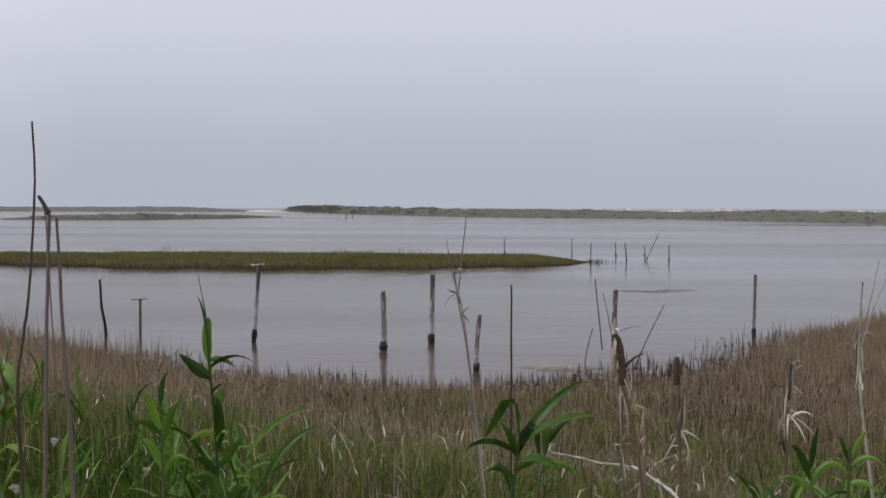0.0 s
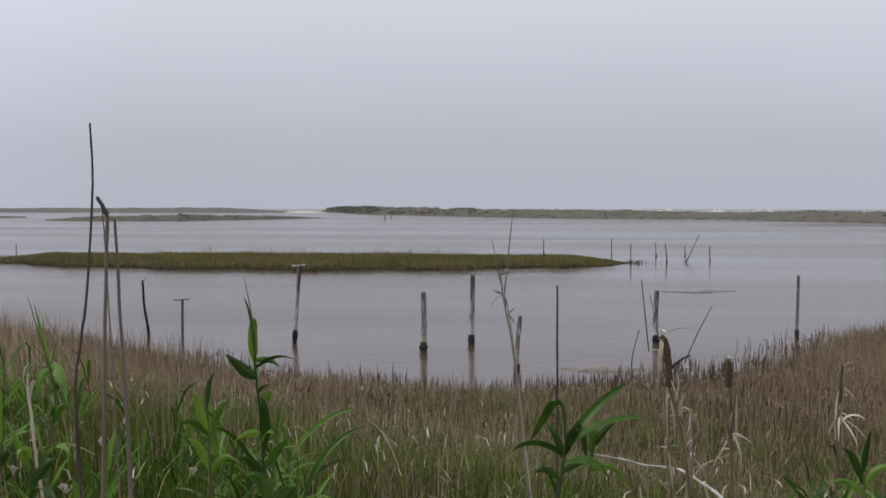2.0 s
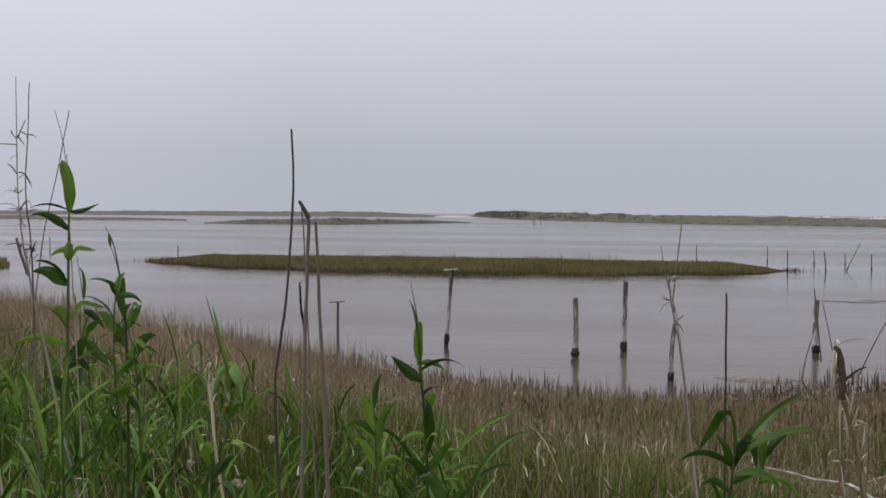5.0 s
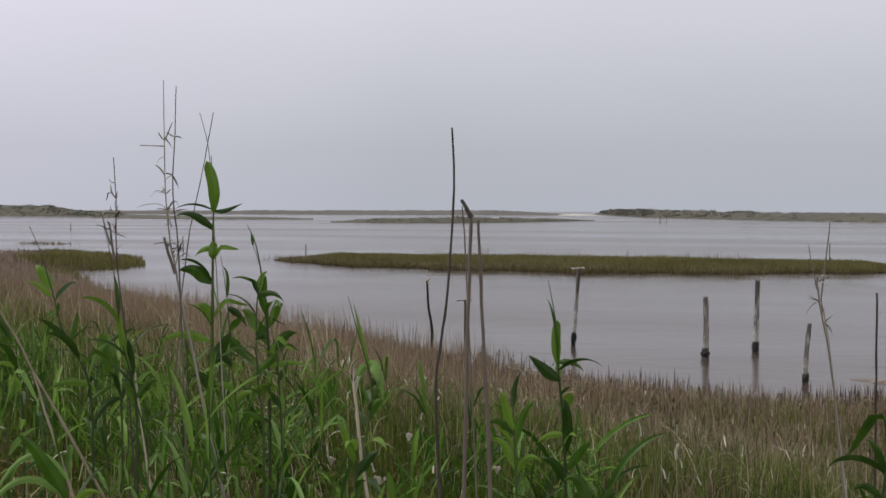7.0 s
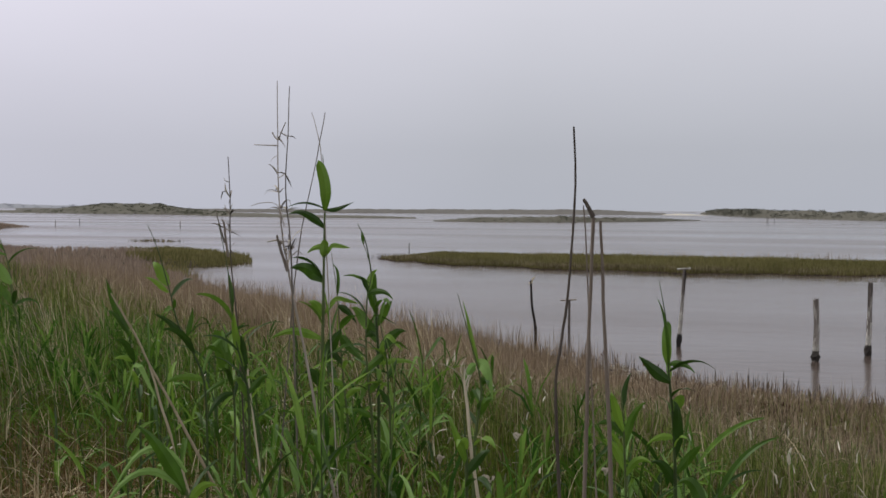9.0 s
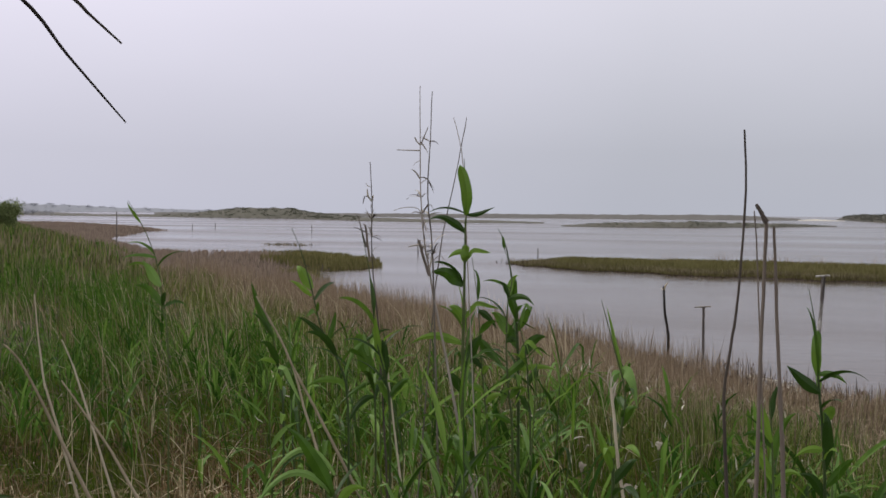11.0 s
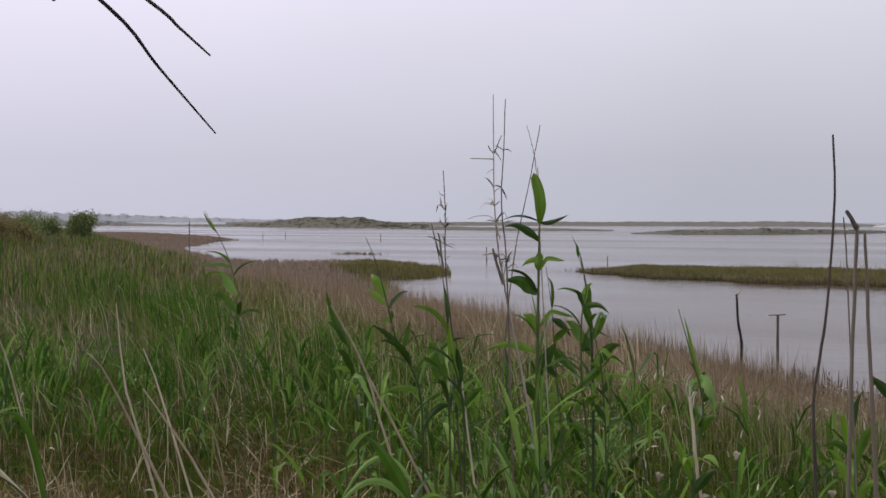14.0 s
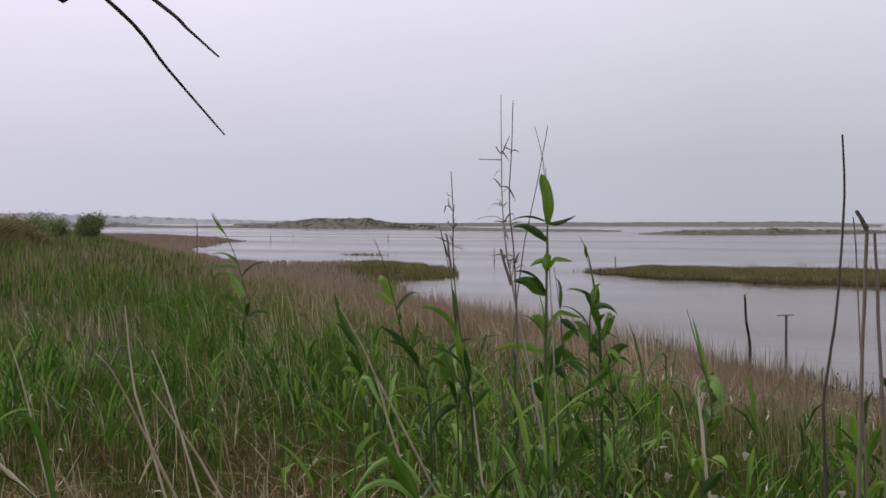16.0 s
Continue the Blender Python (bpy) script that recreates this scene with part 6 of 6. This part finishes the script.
reed([(-2.139, 4.765, 1.716), (-2.143, 4.763, 1.9), (-2.146, 4.762, 2.083), (-2.162, 4.755, 2.267), (-2.189, 4.743, 2.449), (-2.223, 4.727, 2.539)],
     [(2.038, -0.091, 0.144, 0.0519, 0.2), (2.106, 0.063, 0.144, 0.0377, 0.3), (1.992, 0.125, 0.144, 0.0519, 0.3), (1.946, 0.178, 0.036, 0.0283, 0.3), (2.152, -0.058, 0.192, 0.0377, 0.1), (2.221, 0.005, 0.144, 0.0283, 0.1)],
     0.0075, "green reed with spreading short leaves")
reed([(-3.625, 4.328, 1.971), (-3.644, 4.313, 2.173), (-3.656, 4.304, 2.325), (-3.679, 4.286, 2.438), (-3.717, 4.255, 2.551), (-3.759, 4.221, 2.646)],
     [(2.274, -0.076, 0.127, 0.0499, -0.1), (2.395, -0.148, 0.01, 0.0175, 0.35), (2.551, -0.059, 0.099, 0.015, 0.05), (2.183, -0.122, 0.112, 0.0374, 0.25), (2.185, 0.013, 0.084, 0.0249, 0.1)],
     0.004, "leaning green reed with one folded pale-backed leaf")
reed([(-1.288, 3.372, 1.786), (-1.292, 3.371, 1.917), (-1.296, 3.369, 2.012)],
     [(1.853, -0.06, 0.167, 0.0261, 0.1), (1.822, 0.073, 0.1, 0.0326, 0.3)],
     0.006, "green reed shoot in the near grass")
reed([(1.395, 4.173, 1.568), (1.399, 4.172, 1.705), (1.406, 4.169, 1.823)],
     [(1.704, 0.124, 0.031, 0.022, 0.9), (1.685, -0.106, 0.041, 0.021, 0.9), (1.744, 0.055, 0.123, 0.022, 0.3), (1.646, 0.104, -0.02, 0.024, 0.9), (1.724, -0.035, 0.134, 0.018, 0.25), (1.62, -0.09, -0.03, 0.02, 0.8)],
     0.007, "leafy green reed clump in the bank")
reed([(1.172, 3.825, 1.636), (1.164, 3.827, 1.725), (1.16, 3.828, 1.796)],
     [(1.743, -0.067, 0.148, 0.0272, 0.4), (1.725, 0.1, 0.074, 0.029, 0.7), (1.779, 0.024, 0.157, 0.0218, 0.1), (1.707, -0.104, 0.037, 0.0272, 0.8)],
     0.006, "low green reed with soft drooping leaves")
reed([(-1.027, 4.482, 1.485), (-1.033, 4.48, 1.654), (-1.04, 4.479, 1.822), (-1.051, 4.476, 1.948)],
     [(1.78, -0.047, 0.213, 0.0375, 0.1), (1.717, 0.081, 0.192, 0.0334, 0.3), (1.759, -0.111, 0.053, 0.0292, 0.8), (1.632, -0.087, 0.149, 0.0375, 0.3), (1.611, 0.102, 0.064, 0.0313, 0.8), (1.864, 0.03, 0.149, 0.025, 0.1)],
     0.006, "upright green reed with broad soft leaves")

# more reeds of the bank, in loose groups
def wild_reed(px, py, tall, seed):
    g = random.Random(seed)
    z0 = land_at(px, py)
    lean = Vector((g.uniform(-0.12, 0.12), g.uniform(-0.1, 0.1), 1))
    foot = Vector((px, py, z0 - 0.03))
    thing = root("green_reed", foot, g.choice(("green reed with fresh broad leaves on the bank", "leafy green reed shoot among dry stalks", "young green reed with arching leaves")), "reed", "green reeds on the bank")
    line = smooth_line([Vector((0, 0, 0)), lean * tall * 0.5 + Vector((g.uniform(-0.02, 0.02), 0, 0)), lean * tall], 6)
    n = len(line)
    bm = bmesh.new()
    tube(bm, line, [0.006 * (1 - 0.8 * i / (n - 1)) * (1.15 if i % 3 == 1 else 1) for i in range(n)], 6, 0.04)
    part("stem", bm, M_STEM, thing)
    away = Vector((px, py, 0)).normalized()
    right = Vector((away.y, -away.x, 0))
    turn = g.uniform(0, 6.28)
    for k in range(g.randrange(5, 9)):
        u = 0.22 + 0.76 * (k + g.uniform(-0.3, 0.3)) / 8
        w = turn + math.pi * (k % 2) + g.uniform(-0.6, 0.6)
        folded = g.random() < 0.3
        bm = bmesh.new()
        drooping(bm, line[int(u * (n - 1))], w, g.uniform(0.75, 1.3), g.uniform(1.9, 2.6) if folded else g.uniform(0.4, 1.7), g.uniform(0.2, 0.42), g.uniform(0.015, 0.033), g.uniform(-0.9, 0.9), folded)
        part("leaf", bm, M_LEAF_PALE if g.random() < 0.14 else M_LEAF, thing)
    bm = bmesh.new()
    drooping(bm, line[-3], turn, 1.4, g.uniform(0.1, 0.6), g.uniform(0.18, 0.32), 0.012, g.uniform(-0.9, 0.9), False)
    part("leaf", bm, M_LEAF, thing)


GROUPS = ((20, -37, -22, 4.2, 6.4, 0.8), (8, -52, -38, 7.0, 11.0, 0.6), (8, -15, -5, 4.6, 6.2, 0.5), (6, 15, 20.5, 4.5, 5.6, 0.4), (12, 14.5, 21, 5.2, 6.4, 0.34), (8, -17, -6, 5.0, 6.4, 0.42), (12, -38, -22, 6.0, 9.0, 0.7), (14, -34, -22, 5.2, 7.5, 0.85))
place = random.Random(11)
for count, left, right_, near_, far_, tall in GROUPS:
    for k in range(count):
        a, q = radians(place.uniform(left, right_)), place.uniform(near_, far_)
        wild_reed(q * math.sin(a), q * math.cos(a), tall * place.uniform(0.7, 1.25), place.randrange(10 ** 6))

# small bleached leaf standing in the rushes
thing = root("bleached_leaf", (-0.53, 5.9, land_at(-0.53, 5.9)), "single bleached dead leaf upright in the rushes", "leaf")
bm = bmesh.new()
tube(bm, [(0, 0, -0.03), (0.005, 0, 0.2), (0.0, 0, 1.44 - land_at(-0.53, 5.9))], [0.003, 0.003, 0.002], 5)
part("stalk", bm, M_CANE, thing)
bm = bmesh.new()
zt = 1.44 - land_at(-0.53, 5.9)
leaf(bm, (0, 0, zt - 0.03), (0.012, 0, zt + 0.08), 0.022, 0.1, Vector((1, 0, 0)), 6)
part("blade", bm, M_BLEACH, thing, "bleached white blade")

# bleached fallen branch propped in the grass
zf = land_at(0.77, 5.95)
thing = root("fallen_branch", (0.77, 5.95, zf), "bleached white fallen branch lying in the grass", "branch")
bm = bmesh.new()
tube(bm, smooth_line([(-0.27, 0.03, 1.40 - zf), (-0.1, 0.01, 1.375 - zf), (0.0, 0.0, 1.35 - zf), (0.16, -0.02, 1.335 - zf), (0.23, -0.24, 1.32 - zf), (0.29, -0.45, 1.29 - zf), (0.36, -0.75, 1.15 - zf)], 4), [0.0042 + 0.0002 * k for k in range(25)], 7, 0.2)
part("limb", bm, M_BARN, thing)
for px, py in ((-0.08, 0.01), (0.24, -0.26)):
    bm = bmesh.new()
    tube(bm, smooth_line([(px, py, 1.33 - zf), (px + 0.04, py + 0.03, 0.2), (px + 0.02, py + 0.08, -0.05)], 3), [0.007 - 0.0003 * k for k in range(7)], 6, 0.15)
    part("side_branch", bm, M_CANE, thing)

# ---- bare branch hanging into view ----
thing = root("bare_tree", (-2.3, 0.2, land_at(-2.3, 0.2)), "bare dark tree with thin drooping leafless twigs", "tree")
zb = land_at(-2.3, 0.2)


def limb(name, pts, r0, r1, label="", under=None):
    bm = bmesh.new()
    line = smooth_line([Vector(p) - Vector((-2.3, 0.2, zb)) for p in pts], 5)
    n = len(line)
    tube(bm, line, [(r0 + (r1 - r0) * i / (n - 1)) * (1.03 if i % 7 == 1 else 1) for i in range(n)], 8, 0.01)
    return part(name, bm, M_BARK, under or thing, label)


limb("trunk", [(-2.3, 0.2, zb - 0.1), (-2.25, 0.25, 2.0), (-2.1, 0.35, 2.8), (-1.85, 0.5, 3.25)], 0.06, 0.03)
bough = limb("limb", [(-1.85, 0.5, 3.25), (-1.6, 0.68, 3.15), (-1.4, 0.8, 2.98), (-1.232, 0.87, 2.866), (-1.188, 0.89, 2.831)], 0.03, 0.012, "stub of a broken limb")
limb("twig", [(-1.6, 0.68, 3.15), (-1.36, 0.91, 2.96), (-1.222, 0.993, 2.835), (-1.182, 1.03, 2.77), (-1.135, 1.07, 2.698)], 0.0038, 0.0009, "long thin drooping twig", bough)
limb("twig", [(-1.72, 0.7, 3.2), (-1.42, 1.0, 3.0), (-1.258, 1.096, 2.862), (-1.23, 1.12, 2.83), (-1.203, 1.144, 2.798)], 0.0038, 0.0012, "thin drooping twig", bough)


# ---- small white flowers in the grass ----
def flower(px, py, pz, wide, seed):
    g = random.Random(seed)
    foot = Vector((px + g.uniform(-0.03, 0.03), py, land_at(px, py) - 0.03))
    thing = root("white_flower", foot, "small whitish flower head on a thin green stalk", "flower", "white flowers in the grass")
    top = Vector((px, py, pz)) - foot
    bm = bmesh.new()
    tube(bm, smooth_line([Vector((0, 0, 0)), top * 0.5 + Vector((0.012, 0, 0)), top], 4), [0.0022] * 9, 5, 0.05)
    part("stalk", bm, M_STEM, thing)
    bm = bmesh.new()
    for k in range(16):
        w, q = g.uniform(0, 6.28), wide * math.sqrt(g.random())
        c = top + Vector((math.cos(w) * q, math.sin(w) * q, 0.02 + g.uniform(-0.006, 0.006) - q * 0.2))
        tube(bm, [top - Vector((0, 0, 0.01)), c], [0.0008, 0.0008], 4)
        for j in range(4):
            leaf(bm, c, c + Vector((g.uniform(-1, 1), g.uniform(-1, 1), g.uniform(0, 1))).normalized() * 0.009, 0.006, 0.1, Vector((1, 0, 0)), 3)
    part("flower_head", bm, M_BLEACH, thing, "loose cluster of whitish florets")


for k, (px, py, pz, wide) in enumerate(((-1.53, 4.36, 1.576, 0.028), (-1.592, 4.97, 1.626, 0.02), (-1.699, 4.3, 1.649, 0.012), (-1.187, 4.872, 1.528, 0.012))):
    flower(px, py, pz, wide, 90 + k)
